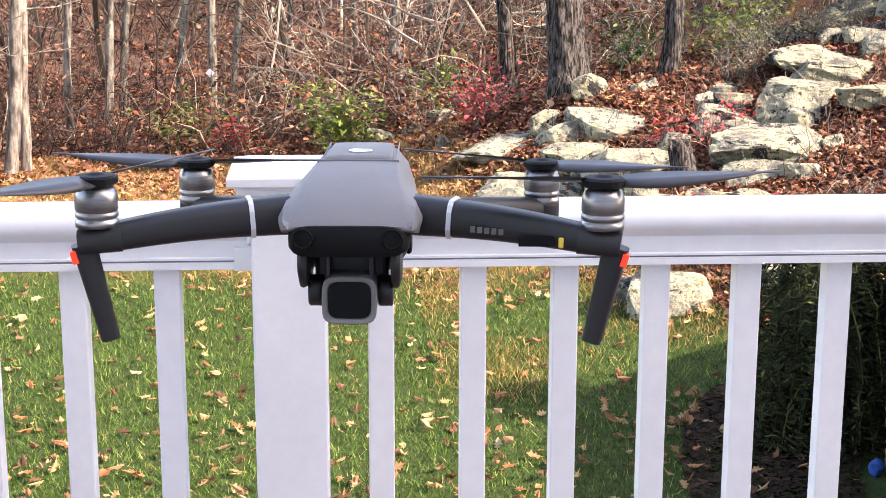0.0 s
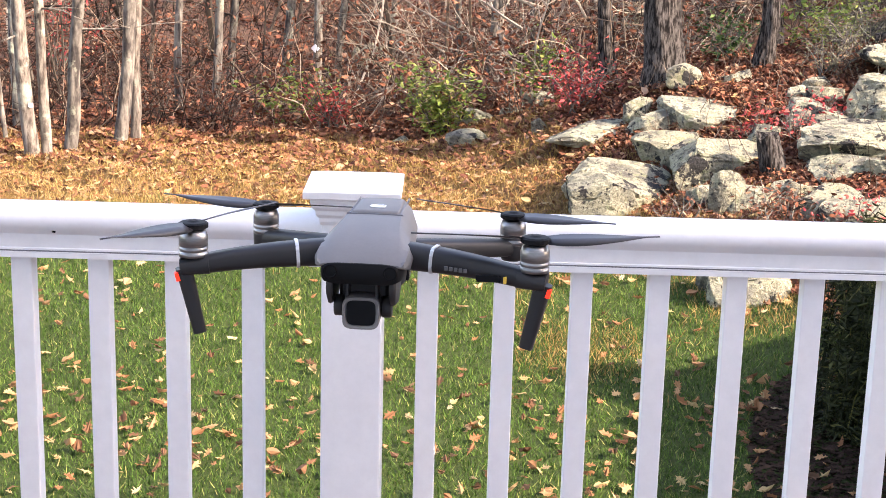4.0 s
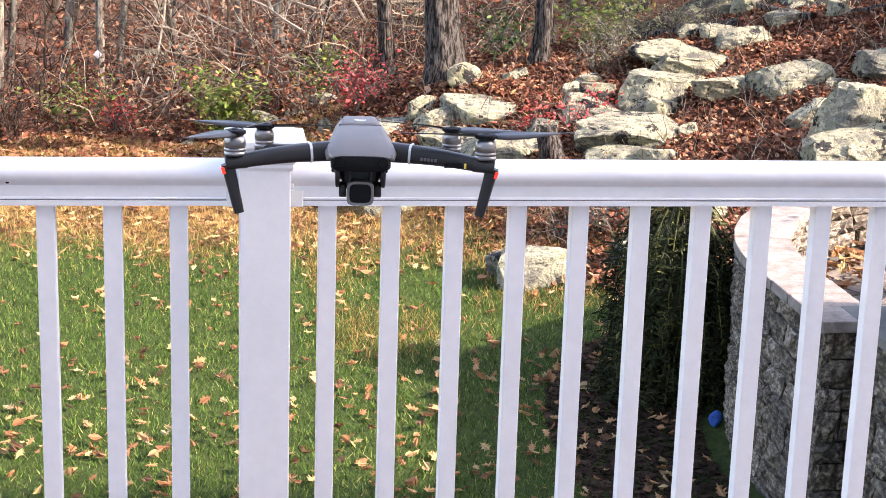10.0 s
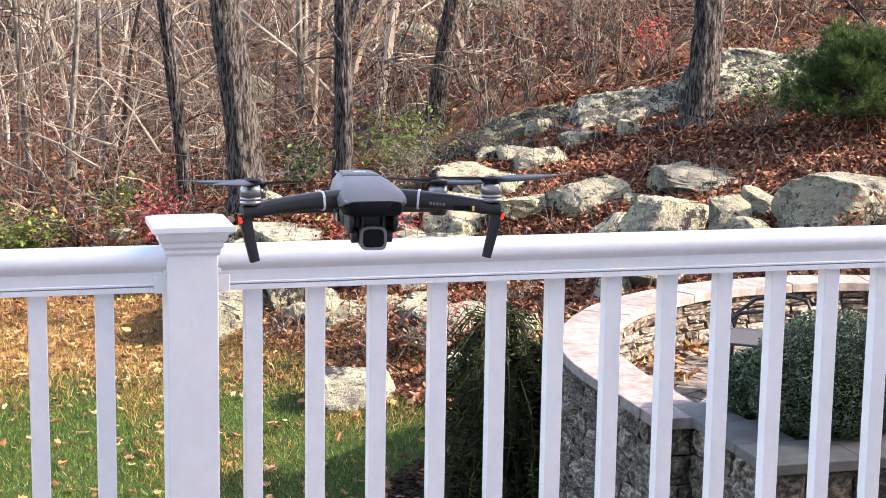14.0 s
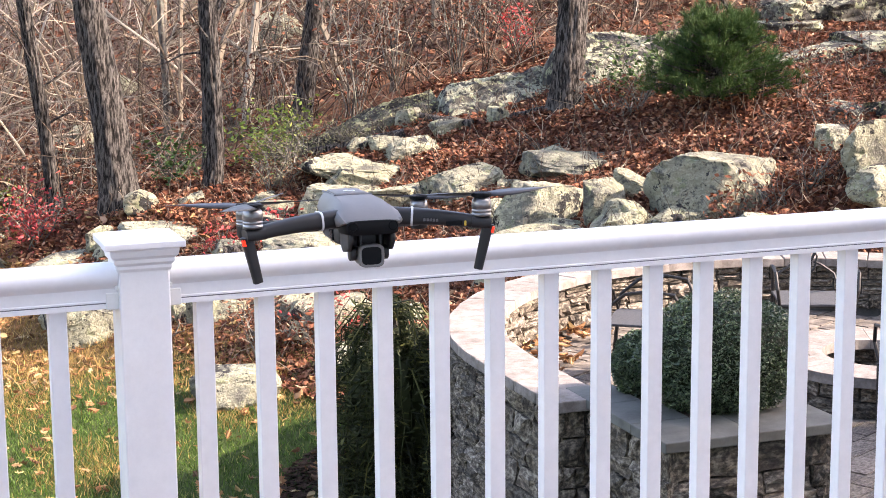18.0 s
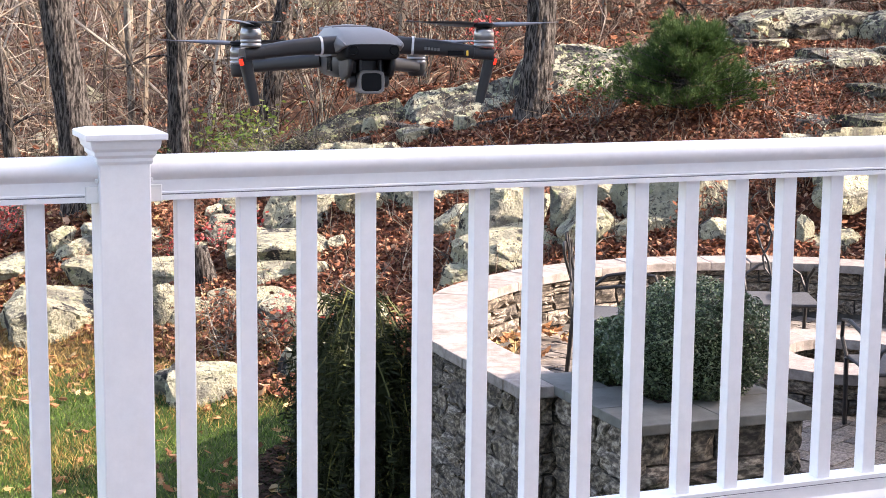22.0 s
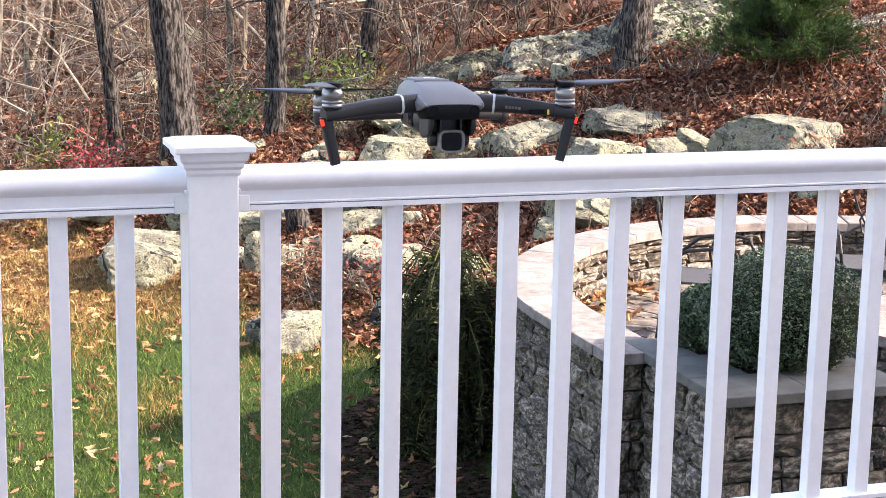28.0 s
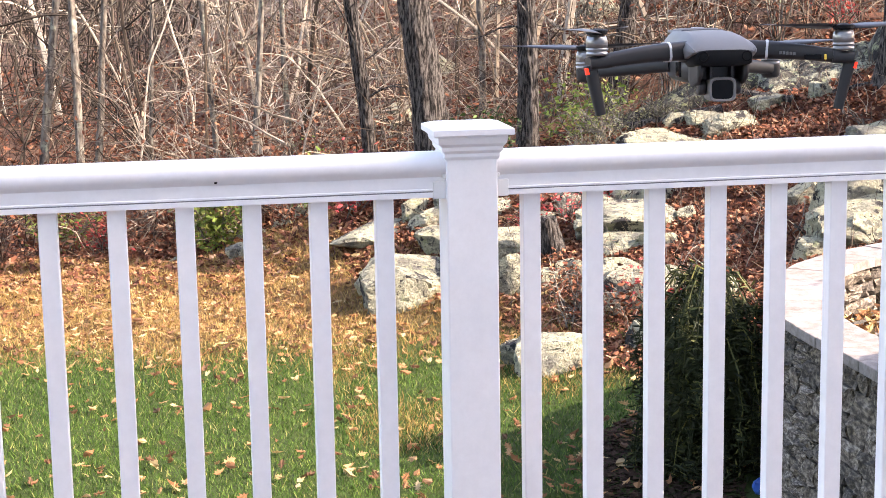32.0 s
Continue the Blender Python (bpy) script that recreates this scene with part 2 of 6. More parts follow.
IRON = material("black_iron", two((0.014, 0.014, 0.015), (0.026, 0.025, 0.025)), 30, 150, 0.5, metal=0.5, bump=0.15, depth=0.001)
SLING = material("blue_grey_sling", two((0.022, 0.024, 0.028), (0.04, 0.043, 0.050)), 60, 200, 0.9, bump=0.3, depth=0.002)
LEAF = material("fallen_oak_leaf", two((0.162, 0.090, 0.050), (0.324, 0.198, 0.108)), 5, 60, 0.75, bump=0.2, depth=0.003, spec=0.15, through=0.2,
                island=[(0.0, (0.045, 0.022, 0.014)), (0.22, (0.135, 0.056, 0.027)), (0.45, (0.306, 0.140, 0.059)), (0.75, (0.414, 0.261, 0.131)), (0.92, (0.414, 0.315, 0.144)), (1.0, (0.468, 0.378, 0.225))])
LEAF_RED = material("red_brown_litter", two((0.108, 0.039, 0.023), (0.209, 0.093, 0.054)), 5, 60, 0.8, bump=0.2, depth=0.003, spec=0.15, through=0.15,
                    island=[(0.0, (0.022, 0.009, 0.007)), (0.28, (0.082, 0.028, 0.017)), (0.6, (0.186, 0.066, 0.034)), (0.85, (0.310, 0.147, 0.082)), (1.0, (0.433, 0.286, 0.186))])
LEAF_DULL = material("withered_leaf", two((0.102, 0.046, 0.030), (0.194, 0.092, 0.057)), 5, 60, 0.8, bump=0.2, depth=0.003, spec=0.15, through=0.25,
                     island=[(0.0, (0.036, 0.016, 0.011)), (0.5, (0.123, 0.046, 0.030)), (0.85, (0.205, 0.094, 0.054)), (1.0, (0.307, 0.184, 0.111))])
LEAF_CRIMSON = material("crimson_leaves", two((0.30, 0.03, 0.03), (0.42, 0.07, 0.06)), 5, 60, 0.7, bump=0.1, through=0.3,
                        island=[(0.0, (0.22, 0.02, 0.025)), (0.5, (0.42, 0.05, 0.05)), (1.0, (0.48, 0.13, 0.08))])
LEAF_GREEN = material("laurel_green", two((0.10, 0.16, 0.03), (0.20, 0.26, 0.06)), 5, 60, 0.5, bump=0.1, spec=0.15, through=0.3,
                      island=[(0.0, (0.06, 0.12, 0.02)), (0.5, (0.17, 0.24, 0.05)), (1.0, (0.36, 0.36, 0.10))])
LEAF_OLIVE = material("olive_twig_leaf", two((0.09, 0.085, 0.05), (0.17, 0.165, 0.095)), 5, 60, 0.7, bump=0.1, spec=0.15, through=0.15,
                      island=[(0.0, (0.05, 0.045, 0.03)), (0.5, (0.13, 0.125, 0.07)), (1.0, (0.25, 0.25, 0.14))])
BOXWOOD = material("boxwood_green", two((0.03, 0.055, 0.026), (0.075, 0.115, 0.055)), 6, 60, 0.36, bump=0.1, spec=0.5, through=0.12,
                   island=[(0.0, (0.010, 0.022, 0.011)), (0.5, (0.042, 0.076, 0.036)), (1.0, (0.17, 0.23, 0.11))])
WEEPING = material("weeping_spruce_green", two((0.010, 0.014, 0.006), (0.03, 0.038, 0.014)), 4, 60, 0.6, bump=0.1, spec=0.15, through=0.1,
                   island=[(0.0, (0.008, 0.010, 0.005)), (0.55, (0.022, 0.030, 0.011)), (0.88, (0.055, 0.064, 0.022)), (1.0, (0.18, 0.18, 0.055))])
PINE = material("pine_green", two((0.017, 0.038, 0.012), (0.038, 0.069, 0.021)), 4, 60, 0.55, bump=0.1, spec=0.15, through=0.15,
                island=[(0.0, (0.019, 0.046, 0.015)), (0.6, (0.045, 0.090, 0.026)), (1.0, (0.101, 0.150, 0.045))])
GRASS = material("lawn_blades", two((0.028, 0.060, 0.009), (0.085, 0.154, 0.026)), 0.7, 20, 0.6, bump=0.0, spec=0.15, through=0.25,
                 island=[(0.0, (0.007, 0.021, 0.003)), (0.4, (0.032, 0.080, 0.012)), (0.78, (0.090, 0.176, 0.032)), (0.93, (0.213, 0.276, 0.069)), (1.0, (0.446, 0.362, 0.149))])
STRAW = material("dry_grass_blades", two((0.20, 0.125, 0.05), (0.38, 0.25, 0.115)), 0.8, 20, 0.8, bump=0.0, spec=0.15, through=0.25,
                 island=[(0.0, (0.05, 0.05, 0.014)), (0.3, (0.20, 0.13, 0.038)), (0.7, (0.36, 0.225, 0.072)), (1.0, (0.50, 0.39, 0.17))])
BLUE = material("blue_plastic", two((0.008, 0.05, 0.24), (0.016, 0.09, 0.34)), 10, 60, 0.4, bump=0.1)
SIDING = material("grey_siding", two((0.76, 0.76, 0.75), (0.80, 0.80, 0.79)), 1.5, 30, 0.7, stretch=(0.3, 1, 6), bump=0.1)
MULCH = material("dark_mulch", two((0.020, 0.013, 0.010), (0.070, 0.045, 0.032)), 12, 60, 0.95, bump=0.6, depth=0.01, spec=0.1)


def lamp_red():
    m = bpy.data.materials.new("red_lamp")
    m.use_nodes = True
    b = m.node_tree.nodes["Principled BSDF"]
    b.inputs["Base Color"].default_value = (0.6, 0.012, 0.006, 1)
    b.inputs["Emission Color"].default_value = (1.0, 0.035, 0.012, 1)
    b.inputs["Emission Strength"].default_value = 0.30
    return m


RED_LAMP = lamp_red()


def ground_material():
    m = bpy.data.materials.new("ground_cover")
    m.use_nodes = True
    nt = m.node_tree
    out = nt.nodes["Principled BSDF"]
    g = nt.nodes.new("ShaderNodeNewGeometry")
    sep = nt.nodes.new("ShaderNodeSeparateXYZ")
    nt.links.new(g.outputs["Position"], sep.inputs[0])
    big = tex(nt, g.outputs["Position"], 0.9, 5, 0.65)
    fine = tex(nt, g.outputs["Position"], 16, 6, 0.75)

    def band(sock, lo, hi, wob):
        a = nt.nodes.new("ShaderNodeMath")
        a.operation = "MULTIPLY_ADD"
        nt.links.new(big, a.inputs[0])
        a.inputs[1].default_value = wob
        nt.links.new(sock, a.inputs[2])
        r = nt.nodes.new("ShaderNodeMapRange")
        r.interpolation_type = "SMOOTHSTEP"
        nt.links.new(a.outputs[0], r.inputs[0])
        r.inputs[1].default_value, r.inputs[2].default_value = lo + wob * 0.5, hi + wob * 0.5
        return r.outputs[0]

    def duo(a, b):
        r = ramp(nt, [(0.3, a), (0.7, b)])
        nt.links.new(fine, r.inputs[0])
        return r.outputs[0]

    lawn = duo((0.010, 0.020, 0.004), (0.05, 0.075, 0.015))
    dry = duo((0.05, 0.028, 0.013), (0.26, 0.15, 0.06))
    litter = duo((0.016, 0.007, 0.005), (0.13, 0.047, 0.026))
    wood = duo((0.05, 0.022, 0.013), (0.30, 0.145, 0.075))
    scrub = duo((0.025, 0.014, 0.010), (0.15, 0.085, 0.055))
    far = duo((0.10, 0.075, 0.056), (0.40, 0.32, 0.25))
    col = mix(nt, lawn, dry, band(sep.outputs[1], 10.4, 12.2, 1.6))
    col = mix(nt, col, litter, band(sep.outputs[2], -1.90, -1.70, 0.2))
    col = mix(nt, col, wood, band(sep.outputs[1], 16.0, 18.0, 2.0))
    col = mix(nt, col, scrub, band(sep.outputs[1], 17.0, 19.5, 2.0))
    # Far ground: shade painted in on the left, a sunlit tone further right.
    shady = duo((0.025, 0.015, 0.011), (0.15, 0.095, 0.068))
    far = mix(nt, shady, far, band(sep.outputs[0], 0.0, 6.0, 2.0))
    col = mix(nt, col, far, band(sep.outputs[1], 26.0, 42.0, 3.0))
    nt.links.new(col, out.inputs["Base Color"])
    out.inputs["Roughness"].default_value = 0.95
    out.inputs["Specular IOR Level"].default_value = 0.2
    b = nt.nodes.new("ShaderNodeBump")
    b.inputs["Strength"].default_value, b.inputs["Distance"].default_value = 0.8, 0.04
    nt.links.new(fine, b.inputs["Height"])
    nt.links.new(b.outputs[0], out.inputs["Normal"])
    return m


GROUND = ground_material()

# ---- building helpers ----
def link(name, me, material_=None, parent=None, label="", smooth=False):
    if material_ is not None:
        me.materials.append(material_)
    if smooth:
        me.polygons.foreach_set("use_smooth", [True] * len(me.polygons))
    ob = new(name, me)
    if parent is not None:
        ob.parent = parent
    if label:
        ob["label"] = label
    return ob


def part(name, bm, material_, parent=None, label="", smooth=False):
    me = bpy.data.meshes.new(name)
    bm.to_mesh(me)
    bm.free()
    return link(name, me, material_, parent, label, smooth)


def raw(name, verts, faces, material_, parent=None, label="", smooth=False):
    me = bpy.data.meshes.new(name)
    me.from_pydata(np.asarray(verts).tolist(), [], faces if isinstance(faces, list) else faces.tolist())
    return link(name, me, material_, parent, label, smooth)


def soften(ob, degrees=32):
    """Smooth shading, with edges sharper than this kept."""
    ob.data.polygons.foreach_set("use_smooth", [True] * len(ob.data.polygons))
    ob.data.set_sharp_from_angle(angle=radians(degrees))
    return ob


def thing(name, at=(0, 0, 0), label="", category="", group="", kind=""):
    ob = new(name)
    ob.empty_display_size = 0.1
    ob.location = at
    return tagged(ob, label, category, group, kind)


def box(x0, x1, y0, y1, z0, z1, bevel=0.0, segments=2):
    bm = bmesh.new()
    bmesh.ops.create_cube(bm, size=1, matrix=Matrix.Translation(((x0 + x1) / 2, (y0 + y1) / 2, (z0 + z1) / 2))
                          @ Matrix.Diagonal((x1 - x0, y1 - y0, z1 - z0, 1)))
    if bevel:
        bmesh.ops.bevel(bm, geom=bm.edges[:], offset=bevel, segments=segments, affect="EDGES", profile=0.5)
    return bm


def extrude_x(profile, x0, x1):
    """A closed (y, z) outline drawn out along x."""
    bm = bmesh.new()
    a = [bm.verts.new((x0, y, z)) for y, z in profile]
    b = [bm.verts.new((x1, y, z)) for y, z in profile]
    n = len(profile)
    for i in range(n):
        bm.faces.new((a[i], a[(i + 1) % n], b[(i + 1) % n], b[i]))
    bm.faces.new(a[::-1])
    bm.faces.new(b)
    bmesh.ops.recalc_face_normals(bm, faces=bm.faces[:])
    return bm


def lathe(profile, sides=20, cap=True):
    """(r, z) profile turned about z."""
    bm = bmesh.new()
    rings = [[bm.verts.new((r * math.cos(2 * math.pi * i / sides), r * math.sin(2 * math.pi * i / sides), z)) for i in range(sides)] for r, z in profile]
    for p, q in zip(rings, rings[1:]):
        for i in range(sides):
            bm.faces.new((p[i], p[(i + 1) % sides], q[(i + 1) % sides], q[i]))
    if cap:
        bm.faces.new(rings[0][::-1])
        bm.faces.new(rings[-1])
    bmesh.ops.recalc_face_normals(bm, faces=bm.faces[:])
    return bm


def loft(sections):
    """Closed sections (lists of points, equal length) joined end to end."""
    bm = bmesh.new()
    rings = [[bm.verts.new(p) for p in s] for s in sections]
    n = len(rings[0])
    for p, q in zip(rings, rings[1:]):
        for i in range(n):
            bm.faces.new((p[i], p[(i + 1) % n], q[(i + 1) % n], q[i]))
    bm.faces.new(rings[0][::-1])
    bm.faces.new(rings[-1])
    bmesh.ops.recalc_face_normals(bm, faces=bm.faces[:])
    return bm


class Heap:
    """Collects tubes and flat pieces for one mesh."""

    def __init__(self):
        self.v, self.f, self.n = [], [], 0

    def add(self, verts, faces):
        self.v.append(np.asarray(verts, float))
        self.f += [tuple(int(k) + self.n for k in fa) for fa in faces]
        self.n += len(verts)

    def tube(self, pts, radii, sides=6):
        pts = np.asarray(pts, float)
        m = len(pts)
        tan = np.gradient(pts, axis=0)
        tan /= np.linalg.norm(tan, axis=1)[:, None] + 1e-9
        ref = np.array([0.31, 0.95, 0.05]) if abs(tan[0][2]) > 0.7 else np.array([0, 0, 1.0])
        u = np.cross(tan, ref)
        u /= np.linalg.norm(u, axis=1)[:, None] + 1e-9
        w = np.cross(tan, u)
        ang = np.arange(sides) * 2 * math.pi / sides
        ring = pts[:, None, :] + np.asarray(radii)[:, None, None] * (u[:, None, :] * np.cos(ang)[None, :, None] + w[:, None, :] * np.sin(ang)[None, :, None])
        faces = [(i * sides + j, i * sides + (j + 1) % sides, (i + 1) * sides + (j + 1) % sides, (i + 1) * sides + j) for i in range(m - 1) for j in range(sides)]
        faces.append(tuple(range((m - 1) * sides, m * sides)))
        faces.append(tuple(range(sides - 1, -1, -1)))
        self.add(ring.reshape(-1, 3), faces)

    def make(self, name, material_, parent=None, label="", smooth=False):
        return raw(name, np.concatenate(self.v), self.f, material_, parent, label, smooth)


def blades(name, pos, size, material_, rng, lean=0.5, width=0.1, parent=None, label=""):
    """Upright narrow triangles rooted at pos."""
    n = len(pos)
    a = rng.uniform(0, 2 * math.pi, n)
    h = size * rng.uniform(0.55, 1.25, n)
    w = h * width
    side = np.stack([np.cos(a), np.sin(a), np.zeros(n)], 1)
    b = rng.uniform(0, 2 * math.pi, n)
    l = h * lean * rng.uniform(0.1, 1, n)
    tip = pos + np.stack([np.cos(b) * l, np.sin(b) * l, h], 1)
    v = np.stack([pos - side * w[:, None] / 2, pos + side * w[:, None] / 2, tip], 1).reshape(-1, 3)
    return raw(name, v, np.arange(3 * n).reshape(-1, 3), material_, parent, label)


OAK_OUTLINE = np.array([(0.0, -0.62), (0.035, -0.36), (0.17, -0.30), (0.09, -0.16), (0.30, -0.04), (0.13, 0.06), (0.25, 0.24), (0.10, 0.28), (0.02, 0.5),
                        (-0.09, 0.30), (-0.22, 0.30), (-0.12, 0.10), (-0.28, 0.03), (-0.10, -0.12), (-0.19, -0.24), (-0.035, -0.36)])
PLAIN_OUTLINE = np.array([(0.0, -0.5), (0.22, -0.1), (0.18, 0.22), (0.0, 0.5), (-0.18, 0.22), (-0.22, -0.1)])


def leaves(name, pos, size, material_, rng, outline, tilt=0.4, curl=0.25, parent=None, label="", spread=None):
    """Loose curled leaves at pos; size a number or an array; tilt in radians."""
    n, k = len(pos), len(outline)
    s = (size * rng.uniform(0.65, 1.3, n)) if np.isscalar(size) else size
    yaw = rng.uniform(0, 2 * math.pi, n)
    nrm = np.stack([rng.normal(0, tilt, n), rng.normal(0, tilt, n), np.ones(n)], 1)
    nrm /= np.linalg.norm(nrm, axis=1)[:, None]
    ref = np.stack([np.cos(yaw), np.sin(yaw), np.zeros(n)], 1)
    ax = np.cross(nrm, ref)
    ax /= np.linalg.norm(ax, axis=1)[:, None] + 1e-9
    ay = np.cross(nrm, ax)
    cu = rng.normal(curl, curl, n)
    p = outline[None, :, :] * s[:, None, None]
    z = cu[:, None] * ((outline[:, 0] ** 2) * 3 + (outline[:, 1] ** 2) * 1.2)[None, :] * s[:, None] + rng.normal(0, 0.05, (n, k)) * s[:, None]
    v = pos[:, None, :] + p[:, :, :1] * ax[:, None, :] + p[:, :, 1:] * ay[:, None, :] + z[:, :, None] * nrm[:, None, :]
    half = k // 2
    f = np.arange(n)[:, None] * k
    f1 = f + np.arange(0, half + 1)[None, :]
    f2 = f + np.array(list(range(half, k)) + [0])[None, :]
    faces = [tuple(r) for r in f1.tolist()] + [tuple(r) for r in f2.tolist()]
    return raw(name, v.reshape(-1, 3), faces, material_, parent, label)


def piece(name, me, parent, m):
    ob = bpy.data.objects.new(name, me)
    scene.collection.objects.link(ob)
    ob.parent = parent
    ob.matrix_basis = m
    return ob


# ---- lie of the land ----
def step(a, b, x):
    t = np.clip((x - a) / (b - a), 0, 1)
    return t * t * (3 - 2 * t)


PIT_CENTRE = (5.55, 5.65)


def height(x, y):
    """Lawn level, the rocky rise to the right, the far hillside, and the cutting for the patio."""
    x, y = np.asarray(x, float), np.asarray(y, float)
    lawn = -2.0 - 0.045 * np.clip(y - 12, 0, 9)
    xr = np.minimum(x, 8) + 0.25 * np.maximum(x - 8, 0)
    yr = np.minimum(y, 15) + 0.2 * np.clip(y - 15, 0, 10)
    rise = -1.95 + 0.33 * (np.minimum(xr, 20) - 2.5) + 0.10 * (yr - 9.5)
    h = np.clip(0.5 + 0.5 * (lawn - rise) / 0.25, 0, 1)
    z = rise + (lawn - rise) * h + 0.25 * h * (1 - h)
    z = z + 0.45 * np.exp(-((x - 2.3) / 1.6) ** 2 - ((y - 14.6) / 1.9) ** 2)
    z = z + 0.20 * np.exp(-((x - 5.3) / 0.9) ** 2 - ((y - 14.3) / 0.8) ** 2)
    z = z + 0.10 * np.clip(y - 22, 0, 90) * step(20, 30, y)
    d = np.hypot(x - PIT_CENTRE[0], y - PIT_CENTRE[1])
    z = np.where(d < 5, np.minimum(z, -1.30 + 0.5 * step(2.45, 2.6, d) + 1.3 * step(2.7, 5, d)), z)
    near = step(3.2, 2.6, y) * step(2.2, 3.0, x)
    return z - (z + 2.0) * near * 0.9


def lumps(x, y):
    """Small unevenness of the wild ground."""
    wild = np.clip(step(10, 13, y) + step(2.5, 4.0, x), 0, 1)
    return wild * (0.06 * np.sin(x * 2.1 + 1.3 * np.sin(y * 1.7)) * np.cos(y * 2.3 + x) + 0.03 * np.sin(x * 5.3 + y * 4.1))


def floor_z(x, y):
    return height(x, y) + np.where(np.hypot(np.asarray(x) - PIT_CENTRE[0], np.asarray(y) - PIT_CENTRE[1]) > 2.9, lumps(x, y), 0)


def on_floor(x, y, up=0.0):
    x, y = np.asarray(x, float), np.asarray(y, float)
    return np.stack([x, y, floor_z(x, y) + up], 1)


def build_ground():
    xs = np.concatenate([np.linspace(-900, -60, 12), np.linspace(-50, -9, 24), np.linspace(-8.6, 16, 150), np.linspace(17, 60, 30), np.linspace(80, 900, 12)])
    ys = np.concatenate([np.linspace(-600, -20, 8), np.linspace(-12, 3, 16), np.linspace(3.3, 24, 130), np.linspace(25, 110, 40), np.linspace(130, 1500, 10)])
    gx, gy = np.meshgrid(xs, ys)
    v = np.stack([gx.ravel(), gy.ravel(), floor_z(gx.ravel(), gy.ravel())], 1)
    nx, ny = len(xs), len(ys)
    i = np.arange(nx - 1)[None, :] + np.arange(ny - 1)[:, None] * nx
    f = np.stack([i, i + 1, i + 1 + nx, i + nx], 2).reshape(-1, 4)
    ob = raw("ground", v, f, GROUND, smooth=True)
    tagged(ob, "green lawn fading into dry grass, leaf litter and wooded hillside", "ground", kind="structure")


build_ground()

# ---- deck and railing ----
PITCH, BAL, POST = 0.125, 0.0348, 0.049


def build_deck():
    deck = thing("deck", (0, 0, 0), "weathered wooden deck with a grey border board and red-brown boards", "deck", kind="structure")
    part("border_board", box(-4.6, 5.6, 0.04, 0.185, -0.035, 0.0, 0.004), BOARD_GREY, deck, "grey weathered border board")
    part("border_board", box(-4.6, 5.6, -0.105, 0.034, -0.035, 0.0, 0.004), BOARD_GREY, deck, "grey weathered border board")
    y = -0.111
    for i in range(32):
        part("deck_board", box(-4.6, 5.6, y - 0.138, y, -0.035, -0.001, 0.004), BOARD_RED, deck)
        y -= 0.144
    part("rim_joist", box(-4.55, 5.55, 0.10, 0.14, -0.27, -0.036, 0.003), BOARD_GREY, deck)
    for x in (-4.4, -1.6, 1.6, 5.3):
        z = float(height(x, 0.0)) - 0.3
        part("support_post", box(x - 0.07, x + 0.07, -0.05, 0.09, z, -0.04, 0.004), BOARD_GREY, deck)
        part("support_post", box(x - 0.07, x + 0.07, -4.4, -4.26, -2.4, -0.04, 0.004), BOARD_GREY, deck)


RAIL_HALF = [(0.0, 0.0), (0.016, -0.0008), (0.028, -0.004), (0.037, -0.010), (0.0415, -0.018), (0.042, -0.027), (0.039, -0.035), (0.033, -0.041),
             (0.0295, -0.046), (0.0295, -0.068), (0.031, -0.0695), (0.031, -0.0725), (0.0275, -0.0735), (0.0275, -0.0745), (0.031, -0.0755), (0.031, -0.085)]


def rail_profile(top, flip):
    s = 1 if not flip else -1
    right = [(y, top + s * z) for y, z in RAIL_HALF]
    left = [(-y, z) for y, z in right[::-1][:-1]]
    return right + left


def railing_section(x0, x1, xs, label):
    base = thing("railing_section", ((x0 + x1) / 2, 0, 0.1), label, "railing", "white railing sections")
    inv = Matrix.Translation((-(x0 + x1) / 2, 0, -0.1))

    def put(name, bm, mat_, label_="", smooth=False):
        bm.transform(inv)
        ob = part(name, bm, mat_, base, label_, smooth)
        return ob
    soften(put("top_rail", extrude_x(rail_profile(0.985, False), x0, x1), VINYL, "rounded white top rail"))
    soften(put("bottom_rail", extrude_x(rail_profile(0.105, True), x0, x1), VINYL, "white bottom rail with a rounded underside"))
    # Grey strips in the rail grooves draw the seam's shadow as colour.
    for s in (-1, 1):
        put("seam", box(x0, x1, s * 0.0285 - 0.0011, s * 0.0285 + 0.0011, 0.9098, 0.9117), SEAM, "thin dark shadow seam")
        put("seam", box(x0, x1, s * 0.0285 - 0.0011, s * 0.0285 + 0.0011, 0.1783, 0.1802), SEAM, "thin dark shadow seam")
    bm = box(-BAL / 2, BAL / 2, -BAL / 2, BAL / 2, 0.186, 0.903, 0.0022, 2)
    bm.transform(Matrix.Translation((-(x0 + x1) / 2, 0, -0.1)))
    me = bpy.data.meshes.new("baluster")
    bm.to_mesh(me)
    bm.free()
    me.materials.append(VINYL)
    for x in xs:
        piece("baluster", me, base, Matrix.Translation((x, 0, 0)))
    return put


